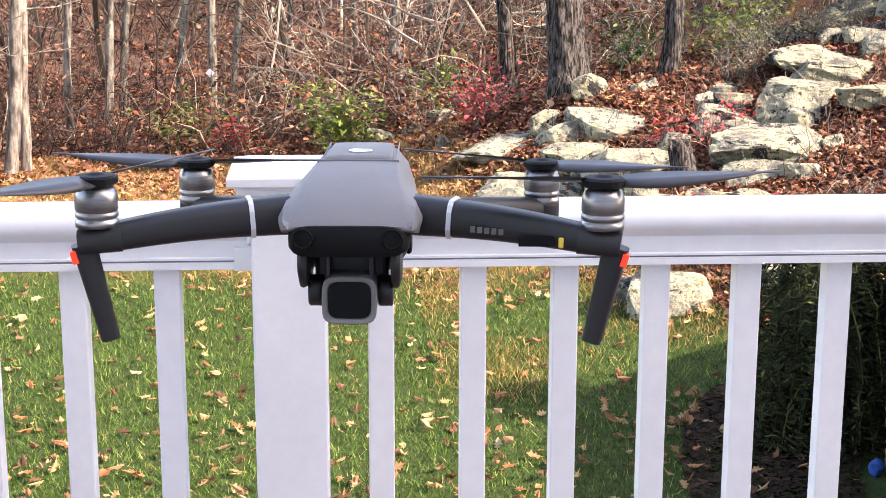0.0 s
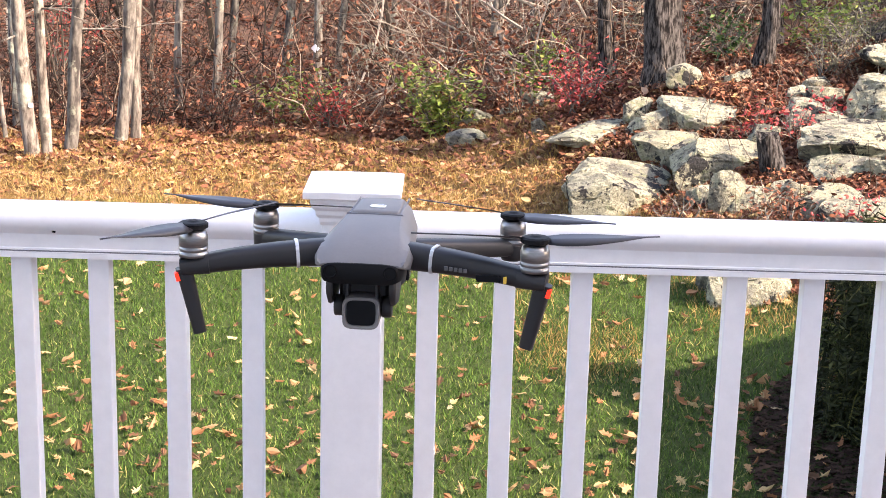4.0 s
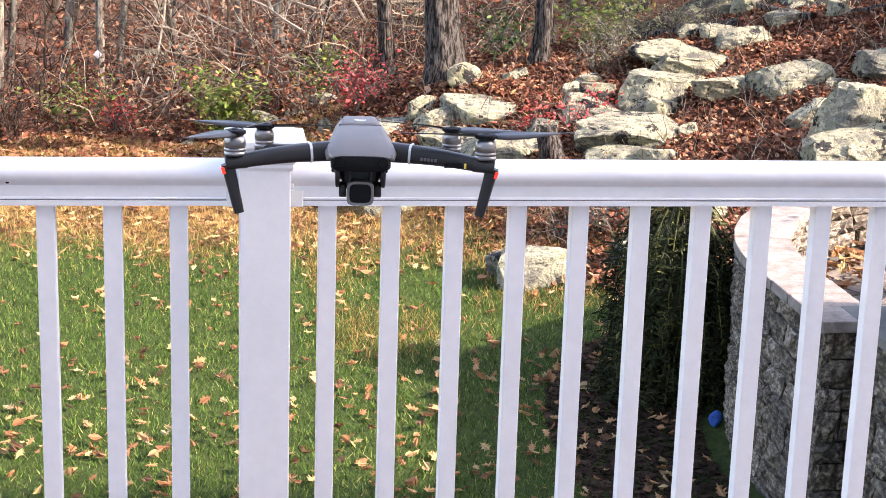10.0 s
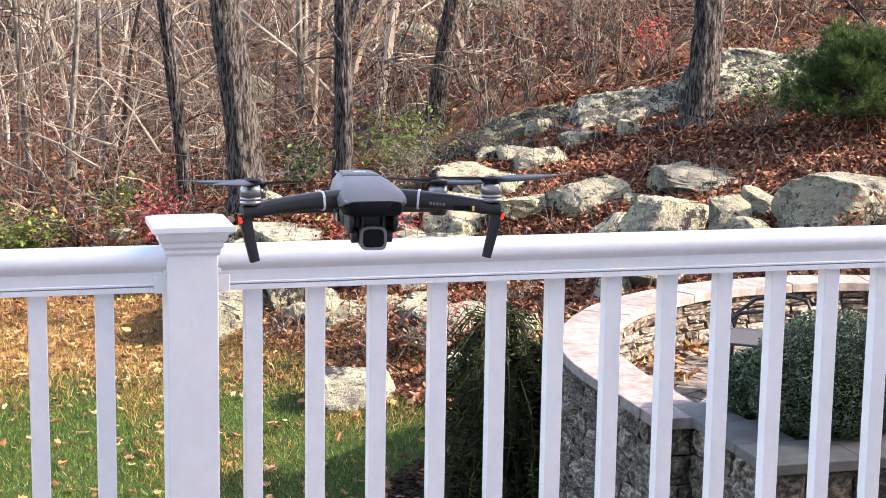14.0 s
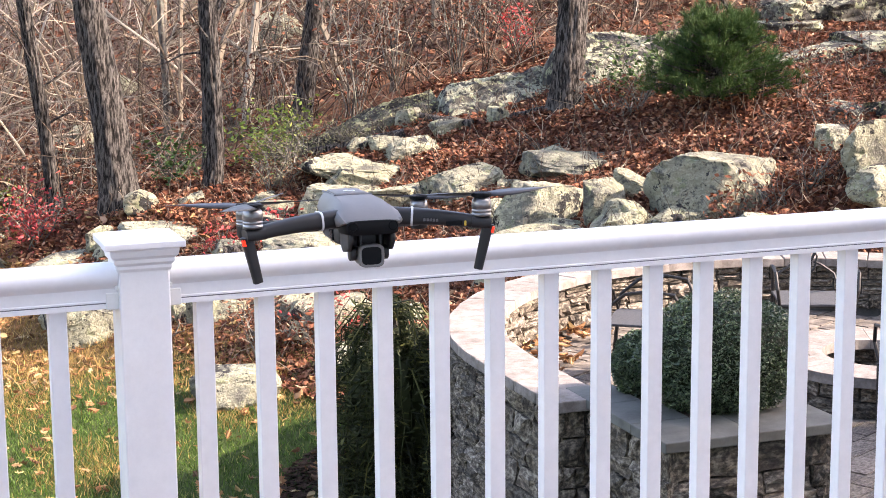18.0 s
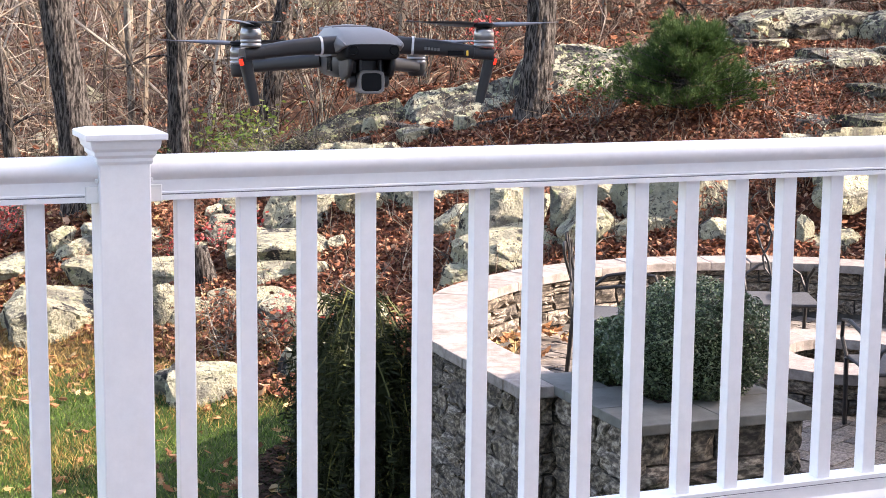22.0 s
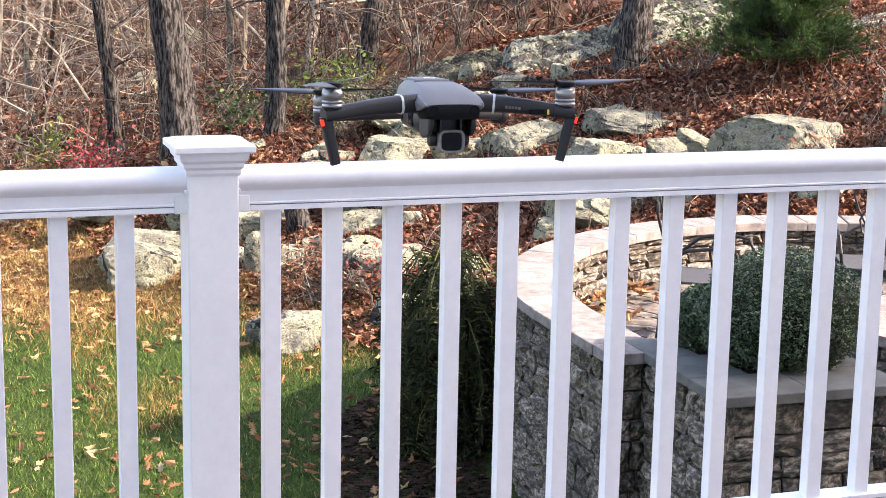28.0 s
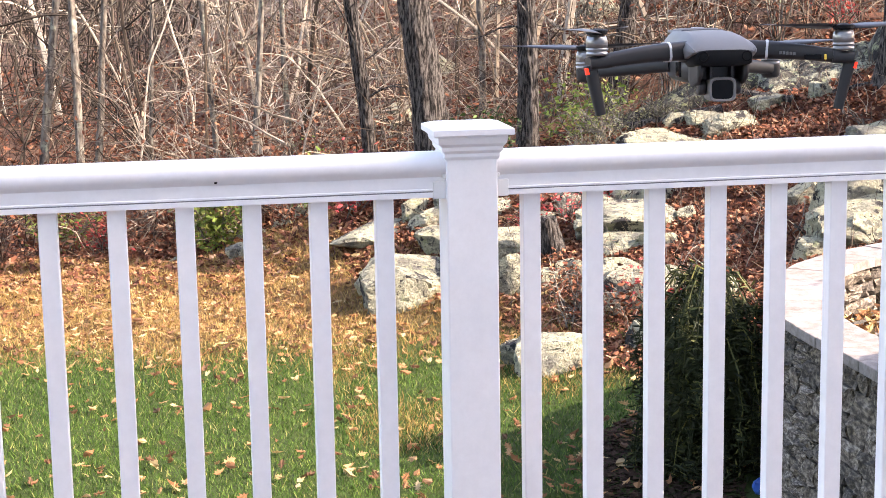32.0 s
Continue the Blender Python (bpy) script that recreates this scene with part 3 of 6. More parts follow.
def build_railing():
    xr = [0.1216 + i * PITCH for i in range(24)]
    xl = [-0.1641 - i * PITCH for i in range(24)]
    put = railing_section(POST, xr[-1] + 0.13, xr, "white vinyl railing section with square balusters and rounded rails")
    for z0, z1 in ((0.899, 0.931), (0.163, 0.191)):
        put("bracket", box(POST - 0.001, POST + 0.024, -0.0345, 0.0345, z0 - 0.001, z1, 0.002), VINYL_TRIM, "cream rail bracket")
    put("bracket_screw", box(POST - 0.001, POST + 0.006, -0.040, -0.030, 0.936, 0.945, 0.002), VINYL_TRIM, "small screw tab")
    put = railing_section(xl[-1] - 0.13, -POST, xl, "white vinyl railing section with a small dark mark on its rail")
    for z0, z1 in ((0.899, 0.931), (0.163, 0.191)):
        put("bracket", box(-POST - 0.024, -POST + 0.001, -0.0345, 0.0345, z0 - 0.001, z1, 0.002), VINYL_TRIM, "cream rail bracket")
    put("bracket_screw", box(-POST - 0.006, -POST + 0.001, -0.040, -0.030, 0.936, 0.945, 0.002), VINYL_TRIM, "small screw tab")
    bm = bmesh.new()
    bmesh.ops.create_icosphere(bm, subdivisions=2, radius=0.0055, matrix=Matrix.Translation((-0.480, -0.0330, 0.949)) @ Matrix.Diagonal((0.9, 0.5, 1.3, 1)))
    put("dark_mark", bm, BLACK_GLOSS, "small dark speck")

    post = thing("railing_post", (0, 0, 0), "square white vinyl railing post with a flat stepped cap", "post", "white railing posts")
    part("sleeve", box(-POST, POST, -POST, POST, 0.0, 1.0, 0.003), VINYL, post)
    part("base_trim", box(-0.066, 0.066, -0.066, 0.066, 0.0, 0.05, 0.006), VINYL, post)
    ring = [(0.0505, 0.972), (0.053, 0.978), (0.053, 0.984), (0.058, 0.990), (0.0585, 0.997), (0.064, 1.003), (0.0665, 1.013), (0.0665, 1.019)]
    cap = part("cap_moulding", loft([[(-r, -r, z), (r, -r, z), (r, r, z), (-r, r, z)] for r, z in ring]), VINYL, post, "stepped cap moulding")
    top = [(0.0755, 1.019), (0.077, 1.0205), (0.077, 1.0305), (0.0755, 1.032), (0.055, 1.0375), (0.012, 1.041)]
    part("cap_plate", loft([[(-r, -r, z), (r, -r, z), (r, r, z), (-r, r, z)] for r, z in top]), VINYL, cap, "flat white cap plate")
    for x in (xr[-1] + 0.18, xl[-1] - 0.18):
        copy_thing(post, Matrix.Translation((x, 0, 0)))


def build_house():
    house = part("wall_house", box(-9, 15, -6.2, -5.8, -2.4, 11.0), SIDING)
    # Unseen wing, added and sized to throw shade on planter and near lawn.
    wing = part("wall_house_wing", box(15, 29, -6.2, -5.8, -2.4, 15.3), SIDING)
    tagged(wing, "unseen plain pale grey wall added to shade the planter and lawn", "house wall", kind="structure")
    tagged(house, "plain pale grey house wall behind the deck", "house wall", kind="structure")


build_deck()
build_railing()
build_house()

# ---- hovering drone ----
def superloop(y, w, h, z, n=20, p=3.2):
    pts = []
    for i in range(n):
        a = 2 * math.pi * i / n
        c, s = math.cos(a), math.sin(a)
        pts.append((w * math.copysign(abs(c) ** (2 / p), c), y, z + h * math.copysign(abs(s) ** (2 / p), s)))
    return pts


def beam(a, b, wa, ha, wb, hb, steps=6, bow=0.0):
    """A rounded arm from a to b, with half-widths and half-heights at both ends."""
    a, b = Vector(a), Vector(b)
    d = (b - a).normalized()
    side = d.cross(Vector((0, 0, 1))).normalized()
    up = side.cross(d)
    secs = []
    for i in range(steps + 1):
        t = i / steps
        c = a.lerp(b, t) + Vector((0, 0, bow * math.sin(math.pi * t)))
        w, h = wa + (wb - wa) * t, ha + (hb - ha) * t
        secs.append([tuple(c + side * (w * x) + up * (h * z)) for x, z in ((1, .45), (.86, .80), (.55, 1), (-.55, 1), (-.86, .80), (-1, .45), (-1, -.45), (-.86, -.80), (-.55, -1), (.55, -1), (.86, -.80), (1, -.45))])
    return loft(secs)


def prop_blade(length, sign):
    secs = []
    for i in range(9):
        t = i / 8
        r = 0.010 + t * length
        c = (0.006 + 0.020 * math.sin(math.pi * min(1, t * 1.05 + 0.08)) ** 0.7) * (1 - 0.45 * t)
        tw = 0.32 * (1 - t) + 0.06
        secs.append([(r, sign * (c * k - c * 0.25), 0.004 * t + math.sin(tw) * c * k + e) for k, e in ((-0.5, 0), (0.0, 0.0007), (0.5, 0), (0.0, -0.0007))])
    return loft(secs)


def build_drone():
    d = thing("drone", (0.089, -1.134, 1.212), "dark grey folding quadcopter drone hovering with its red arm lights lit", "drone")
    # nose towards -y
    # shell sections: y, then half-width and height at the lower edge, the widest line and the top
    shell = [(-0.1020, 0.0370, 0.0178, 0.0378, 0.0190, 0.0350, 0.0202), (-0.0985, 0.0385, 0.0160, 0.0400, 0.0196, 0.0345, 0.0232), (-0.080, 0.0410, 0.0120, 0.0430, 0.0206, 0.0335, 0.0318), (-0.060, 0.0405, 0.0085, 0.0435, 0.0210, 0.0315, 0.0372),
             (-0.035, 0.0380, 0.006, 0.0415, 0.0210, 0.0290, 0.0410), (0.010, 0.0350, 0.004, 0.0380, 0.0205, 0.0262, 0.0432), (0.060, 0.0315, 0.004, 0.0345, 0.0200, 0.0240, 0.0430), (0.098, 0.026, 0.007, 0.0285, 0.0190, 0.0190, 0.0385), (0.106, 0.020, 0.010, 0.0225, 0.0180, 0.0150, 0.0325)]
    secs = []
    for y, wb, zb, wm, zm, wt, zt in shell:
        half = [(wb, zb), (wm, zm - 0.0015), (wm * 0.995, zm + 0.0008), ((wm + wt) / 2 + 0.0012, (zm + zt) / 2 + 0.0016), (wt, zt - 0.0016), (wt * 0.92, zt - 0.0004), (wt * 0.45, zt)]
        secs.append([(u, y, w) for u, w in half] + [(-u, y, w) for u, w in half[::-1]])
    soften(part("upper_shell", loft(secs), GREY_SHELL, d, "smooth grey upper shell with chamfered sides"), 24)
    hull = [(-0.050, 0.022, 0.012, -0.004), (-0.042, 0.031, 0.018, -0.003), (-0.010, 0.034, 0.020, -0.003), (0.060, 0.031, 0.019, -0.003), (0.098, 0.024, 0.014, 0.002)]
    part("lower_hull", loft([superloop(y, w, h, z) for y, w, h, z in hull]), DARK_PLASTIC, d, "dark lower hull", True)
    nose = [(-0.1036, 0.0350, 0.0086, 0.0112), (-0.1028, 0.0366, 0.0094, 0.0112), (-0.090, 0.0398, 0.0098, 0.0106), (-0.060, 0.0394, 0.0098, 0.0084), (-0.040, 0.0350, 0.0074, 0.0058)]
    part("nose_panel", loft([superloop(y, w * 0.91, h, z, 28, 5.0) for y, w, h, z in nose]), NOSE_BLACK, d, "black nose panel", True)
    for s in (-1, 1):
        part("chin_plate", loft([superloop(y, 0.0028, h, z, 12, 4.0) for y, h, z in ((-0.098, 0.007, -0.003), (-0.088, 0.013, -0.007), (-0.055, 0.016, -0.009), (-0.045, 0.012, -0.006))]), DARK_PLASTIC, d, "dark side plate beside the gimbal", True).location.x = s * 0.0275
    part("battery_lid", loft([superloop(y, w, 0.0026, 0.0408 + o, 20, 5) for y, w, o in ((0.004, 0.0205, 0.0006), (0.010, 0.0222, .0022), (0.070, 0.0208, 0.0016), (0.088, 0.0170, -0.0018))]), GREY_SHELL, d, "raised battery lid", True)
    part("panel_seam", box(-0.0262, 0.0262, 0.0018, 0.0026, 0.0400, 0.0436), SEAM, d, "thin seam before the battery")
    for x in (-0.0236, 0.0236):
        part("panel_seam", box(x - 0.0003, x + 0.0003, 0.0026, 0.085, 0.0400, 0.0432), SEAM, d, "thin seam along the battery")
    bm = lathe([(0.0075, 0.0), (0.0080, 0.0010), (0.0066, 0.0012), (0.0062, 0.0004), (0.0025, 0.0005)], 24)
    bm.transform(Matrix.Translation((0.0, 0.026, 0.0452)))
    part("power_button", bm, SILVER, d, "round power button with a pale ring")
    for s in (-1, 1):
        bm = lathe([(0.0062, -0.002), (0.0062, 0.0006), (0.0054, 0.0010), (0.0049, -0.0004), (0.001, -0.0008)], 24)
        bm.transform(Matrix.Translation((s * 0.0262, -0.1040, 0.0128)) @ pose(0, 0, 0, 90))
        part("forward_sensor", bm, BLACK_GLOSS, d, "round black sensor lens", True)
        bm = box(-0.002, 0.002, -0.010, 0.010, -0.010, 0.010, 0.002)
        bm.transform(Matrix.Translation((s * 0.033, -0.010, -0.004)))
        part("side_sensor", bm, BLACK_GLOSS, d, "side sensor window")
        # front arm, motor, leg
        arm = soften(part("front_arm", beam((s * 0.034, -0.058, 0.0195), (s * 0.147, -0.085, 0.009), 0.0122, 0.0118, 0.0100, 0.0078, 10, 0.0022), DARK_PLASTIC, d, "dark folding front arm"), 50)
        part("silver_band", beam((s * 0.0600, -0.0642, 0.0186), (s * 0.0628, -0.0649, 0.0184), 0.0124, 0.0120, 0.0124, 0.0120, 1), SILVER, arm, "silver band")
        soften(part("knuckle", beam((s * 0.136, -0.0825, 0.0098), (s * 0.1610, -0.086, 0.0075), 0.0120, 0.0080, 0.0124, 0.0072, 4), DARK_PLASTIC, arm), 50)
        if s > 0:
            for k in range(5):
                part("marking_bar", box(0.0715 + 0.0042 * k, 0.0745 + 0.0042 * k, -0.0848, -0.0836, 0.0135 - 0.0004 * k, 0.0170 - 0.0004 * k), MARKING, arm, "small grey marking bar")
            part("slot", box(0.100, 0.121, -0.0922, -0.0905, 0.0065, 0.0125, 0.0005), BLACK_GLOSS, arm, "black slot")
            part("marking", box(0.1235, 0.1265, -0.0945, -0.0932, 0.006, 0.0125, 0.0008), YELLOW, arm, "small yellow marking")
        leg = soften(part("landing_leg", beam((s * 0.1585, -0.086, 0.006), (s * 0.1450, -0.082, -0.0535), 0.0068, 0.0074, 0.0050, 0.0058, 6), DARK_PLASTIC, d, "dark landing leg"), 60)
        part("arm_light", beam((s * 0.1630, -0.0905, 0.0025), (s * 0.1612, -0.0900, -0.0050), 0.0026, 0.0030, 0.0026, 0.0030, 2), RED_LAMP, leg, "lit red arm light")
        for name, x, y, z in (("front", 0.150, -0.085, 0.0165), ("rear", 0.124, 0.125, -0.006)):
            bm = lathe([(0.0128, 0.0), (0.0128, 0.004), (0.0118, 0.0045), (0.0118, 0.0055), (0.0128, 0.006), (0.0128, 0.0085), (0.0121, 0.009), (0.0121, 0.0096), (0.0128, 0.0101), (0.0128, 0.0185), (0.0123, 0.0198), (0.0110, 0.0232), (0.0072, 0.0245)], 24)
            bm.transform(Matrix.Translation((s * x, y, z)))
            motor = part("motor", bm, MOTOR, d, "ribbed metal motor", True)
            bm = lathe([(0.0105, 0.0245), (0.0132, 0.0262), (0.0132, 0.0296), (0.0110, 0.0308), (0.006, 0.0312), (0.003, 0.0322)], 20)
            bm.transform(Matrix.Translation((s * x, y, z)))
            hub = part("propeller_hub", bm, NOSE_BLACK, motor, "black propeller hub")
            turn = {("front", 1): 8, ("front", -1): 58, ("rear", 1): -22, ("rear", -1): 172}[(name, s)]
            for k in (0, 180):
                bm = prop_blade(0.098, s)
                bm.transform(Matrix.Translation((s * x, y, z + 0.0285)) @ pose(0, 0, 0, 0, 0, turn + k))
                part("propeller_blade", bm, BLADE, d, "dark grey propeller blade", True)
        rear = soften(part("rear_arm", beam((s * 0.028, 0.052, 0.000), (s * 0.122, 0.123, -0.010), 0.0095, 0.0095, 0.0105, 0.0080, 8), DARK_PLASTIC, d, "dark folding rear arm"), 50)
        bm = lathe([(0.0105, -0.0225), (0.0125, -0.018), (0.0128, -0.007), (0.0128, -0.0055)], 18)
        bm.transform(Matrix.Translation((s * 0.124, 0.125, 0)))
        part("motor_mount", bm, DARK_PLASTIC, rear, smooth=True)
    # gimbal camera under the nose
    g = part("gimbal_arm", box(-0.022, 0.022, -0.072, -0.056, -0.025, 0.006, 0.003), DARK_PLASTIC, d, "gimbal yoke")
    for s in (-1, 1):
        bm = lathe([(0.0085, -0.0045), (0.0095, -0.0035), (0.0095, 0.0035), (0.0085, 0.0045)], 20)
        bm.transform(Matrix.Translation((s * 0.0210, -0.074, -0.0245)) @ pose(0, 0, 0, 0, 90))
        part("gimbal_motor", bm, DARK_PLASTIC, g, "round gimbal motor", True)
        part("damper_strut", box(s * 0.013 - 0.0015, s * 0.013 + 0.0015, -0.088, -0.070, -0.018, 0.004, 0.001), DARK_PLASTIC, g)
    part("camera_housing", loft([superloop(y, w * 1.05, h * 1.10, -0.0265, 24, 4.5) for y, w, h in ((-0.060, 0.0135, 0.0115), (-0.064, 0.0150, 0.0128), (-0.088, 0.0155, 0.0135), (-0.0935, 0.0156, 0.0132), (-0.0942, 0.0150, 0.0126), (-0.0936, 0.0130, 0.0107), (-0.0915, 0.0126, 0.0104))]), GREY_SHELL, d, "grey camera housing", False)
    part("lens_window", loft([superloop(y, 0.0129, 0.0113, -0.0265, 24, 4.5) for y in (-0.0905, -0.0919)]), BLACK_GLOSS, d, "dark lens window")
    d.rotation_euler = (radians(-2.0), 0, radians(-3.8))
    d.scale = (0.99, 0.99, 0.99)


build_drone()

# ---- patio, walls, fire pit ----
FLOOR, CAP = -1.18, -0.75
CX, CY = PIT_CENTRE
R_OUT, R_IN = 2.60, 2.325
A0, A1 = math.radians(-25), math.radians(180)


def block_meshes(seed, count=5):
    """Unit split-face blocks: front face towards -y, chamfered and knocked about."""
    rng = random.Random(seed)
    out = []
    for _ in range(count):
        bm = bmesh.new()
        nx, nz = 4, 3
        back = {}
        front = {}
        for i in range(nx + 1):
            for k in range(nz + 1):
                u, w = i / nx - 0.5, k / nz - 0.5
                edge = i in (0, nx) or k in (0, nz)
                y = -0.5 + (0.22 if edge else 0.0) + rng.uniform(-0.22, 0.22)
                front[i, k] = bm.verts.new((u * 0.985 + rng.uniform(-0.02, 0.02), y, w * 0.955 + rng.uniform(-0.035, 0.035)))
        for i in (0, 1):
            for k in (0, 1):
                back[i, k] = bm.verts.new((i * 0.97 - 0.485, 0.5, k * 0.95 - 0.475))
        for i in range(nx):
            for k in range(nz):
                bm.faces.new((front[i, k], front[i + 1, k], front[i + 1, k + 1], front[i, k + 1]))
        bm.faces.new([front[i, 0] for i in range(nx, -1, -1)] + [back[0, 0], back[1, 0]])
        bm.faces.new([front[i, nz] for i in range(nx + 1)] + [back[1, 1], back[0, 1]])
        bm.faces.new([front[0, k] for k in range(nz + 1)] + [back[0, 1], back[0, 0]])
        bm.faces.new([front[nx, k] for k in range(nz, -1, -1)] + [back[1, 0], back[1, 1]])
        bmesh.ops.recalc_face_normals(bm, faces=bm.faces[:])
        me = bpy.data.meshes.new("block")
        bm.to_mesh(me)
        bm.free()
        me.materials.append(STONE_BLOCK)
        out.append(me)
    return out


BLOCKS = block_meshes(5)


def ring_solid(r0, r1, z0, z1, a0, a1, n):
    secs = []
    for i in range(n + 1):
        a = a0 + (a1 - a0) * i / n
        c, s = math.cos(a), math.sin(a)
        secs.append([(CX + r0 * c, CY + r0 * s, z0), (CX + r1 * c, CY + r1 * s, z0), (CX + r1 * c, CY + r1 * s, z1), (CX + r0 * c, CY + r0 * s, z1)])
    return loft(secs)


def courses(z0, z1, rng, lo=0.075, hi=0.135):
    rows, z = [], z1
    while z - lo > z0 - 0.02:
        h = min(rng.uniform(lo, hi), max(z - z0, lo))
        rows.append((z - h, z))
        z -= h
    return rows


def curved_blocks(parent, r, a0, a1, z0, z1, outward, seed, wide=(0.12, 0.30), name="block"):
    rng = random.Random(seed)
    for lo, hi in courses(z0, z1, rng):
        a = a0 - rng.uniform(0, 0.06)
        while a < a1:
            w = rng.uniform(*wide)
            da = w / r
            m = a + da / 2
            facing = m + math.pi / 2 if outward else m - math.pi / 2
            depth = 0.07
            rr = r + (-depth / 2 + 0.012 if outward else depth / 2 - 0.012) + rng.uniform(-0.006, 0.006)
            cut = lo + (hi - lo) * rng.uniform(0.4, 0.6)
            for b, c in (((lo, cut), (cut, hi)) if hi - lo > 0.10 and rng.random() < 0.35 else ((lo, hi),)):
                piece(name, rng.choice(BLOCKS), parent,
                      Matrix.Translation((CX + rr * math.cos(m), CY + rr * math.sin(m), (b + c) / 2)) @ Matrix.Rotation(facing, 4, "Z")
                      @ Matrix.Rotation(rng.uniform(-0.012, 0.012), 4, "Y") @ Matrix.Diagonal((w - 0.009, depth * rng.uniform(0.9, 1.25), c - b - 0.008, 1)))
            a += da


def straight_blocks(parent, p, q, z0, z1, seed, wide=(0.13, 0.30)):
    """Blocks along p to q; their faces look to the right of that way."""
    rng = random.Random(seed)
    d = Vector((q[0] - p[0], q[1] - p[1], 0))
    total = d.length
    d.normalize()
    ang = math.atan2(d.y, d.x)
    out = Vector((d.y, -d.x, 0))
    for lo, hi in courses(z0, z1, rng, 0.11, 0.17):
        s = 0.0
        while s < total - 0.02:
            w = min(rng.uniform(*wide), total - s)
            if total - s - w < 0.08:
                w = total - s
            c = Vector((p[0], p[1], 0)) + d * (s + w / 2) + out * (-0.025 + rng.uniform(-0.005, 0.005))
            piece("block", rng.choice(BLOCKS), parent, Matrix.Translation((c.x, c.y, (lo + hi) / 2)) @ Matrix.Rotation(ang, 4, "Z")
                  @ Matrix.Rotation(rng.uniform(-0.012, 0.012), 4, "Y") @ Matrix.Diagonal((w - 0.009, 0.07 * rng.uniform(0.9, 1.25), hi - lo - 0.008, 1)))
            s += w


def wedge(r0, r1, da, z0, z1, mat_, name, bevel=0.006):
    bm = bmesh.new()
    pts = []
    for r, a in ((r0, -da / 2), (r1, -da / 2), (r1, 0), (r1, da / 2), (r0, da / 2), (r0, 0)):
        pts.append((r * math.cos(a), r * math.sin(a)))
    lo = [bm.verts.new((x, y, z0)) for x, y in pts]
    hi = [bm.verts.new((x, y, z1)) for x, y in pts]
    n = len(pts)
    for i in range(n):
        bm.faces.new((lo[i], lo[(i + 1) % n], hi[(i + 1) % n], hi[i]))
    bm.faces.new(lo[::-1])
    bm.faces.new(hi)
    bmesh.ops.bevel(bm, geom=[e for e in bm.edges if e.verts[0].co.z == z1 and e.verts[1].co.z == z1], offset=bevel, segments=1, affect="EDGES")
    bmesh.ops.recalc_face_normals(bm, faces=bm.faces[:])
    me = bpy.data.meshes.new(name)
    bm.to_mesh(me)
    bm.free()
    me.materials.append(mat_)
    return me


def build_patio_walls():
    wall = part("wall_patio", ring_solid(R_IN + 0.035, R_OUT - 0.035, -2.3, CAP - 0.062, A0, A1, 60), MORTAR)
    tagged(wall, "curved grey split-stone retaining wall with a pale cap", "stone wall", kind="structure")
    curved_blocks(wall, R_OUT, math.radians(146), A1, -2.1, CAP - 0.062, True, 11, (0.14, 0.30))
    curved_blocks(wall, R_IN, A0, A1, FLOOR, CAP - 0.062, False, 12, (0.12, 0.28))
    n = 26
    da = (A1 - A0) / n
    me = wedge(R_IN - 0.035, R_OUT + 0.035, da - 0.0022, CAP - 0.062, CAP, STONE_CAP, "cap_stone")
    for i in range(n):
        piece("cap_stone", me, wall, Matrix.Translation((CX, CY, 0.002 * ((i * 7) % 3 - 1))) @ Matrix.Rotation(A0 + (i + 0.5) * da, 4, "Z"))
    # straight run from the curve to the planter
    run = part("wall_run", box(2.985, 3.19, 4.63, CY - 0.002, -2.3, CAP - 0.064), MORTAR)
    tagged(run, "straight end of the split-stone wall with a pale cap", "stone wall", kind="structure")
    straight_blocks(run, (2.95, CY), (2.95, 4.60), -2.1, CAP - 0.062, 21)
    straight_blocks(run, (2.95, 4.60), (3.24, 4.60), -2.1, CAP - 0.062, 24, (0.12, 0.2))
    straight_blocks(run, (3.22, 4.86), (3.22, CY), FLOOR, CAP - 0.062, 25)
    y = CY - 0.001
    for i, w in enumerate((0.30, 0.27, 0.29, 0.24)):
        part("cap_stone", box(2.912 + 0.004 * i, 3.252 + 0.003 * i, y - w + 0.003, y, CAP - 0.062, CAP + 0.002 * (i % 2), 0.006), STONE_CAP, run, "pale cap stone")
        y -= w

    planter = part("wall_planter", box(3.20, 4.06, 3.75, 4.78, -2.3, -0.80), MORTAR)
    tagged(planter, "square split-stone planter with a grey bluestone cap", "planter", kind="structure")
    straight_blocks(planter, (3.155, 4.62), (3.155, 3.70), -2.1, -0.80, 26)
    straight_blocks(planter, (3.16, 3.705), (4.10, 3.705), -2.1, -0.80, 22, (0.14, 0.34))
    straight_blocks(planter, (4.10, 3.705), (4.10, 4.80), FLOOR - 0.02, -0.80, 23)
    for x0, x1, y0, y1, z in ((3.115, 3.62, 3.655, 4.03, 0), (3.623, 4.145, 3.655, 4.03, 0.001), (3.115, 3.45, 4.033, 4.43, 0.001), (3.115, 3.38, 4.433, 4.82, 0), (3.90, 4.145, 4.033, 4.82, 0.001)):
        part("cap_slab", box(x0, x1, y0, y1, -0.798 + z, -0.745 + z, 0.005), BLUESTONE, planter, "grey bluestone cap slab")
    part("soil", box(3.382, 3.898, 4.032, 4.80, -0.80, -0.760, 0.004), MULCH, planter, "dark mulch soil")


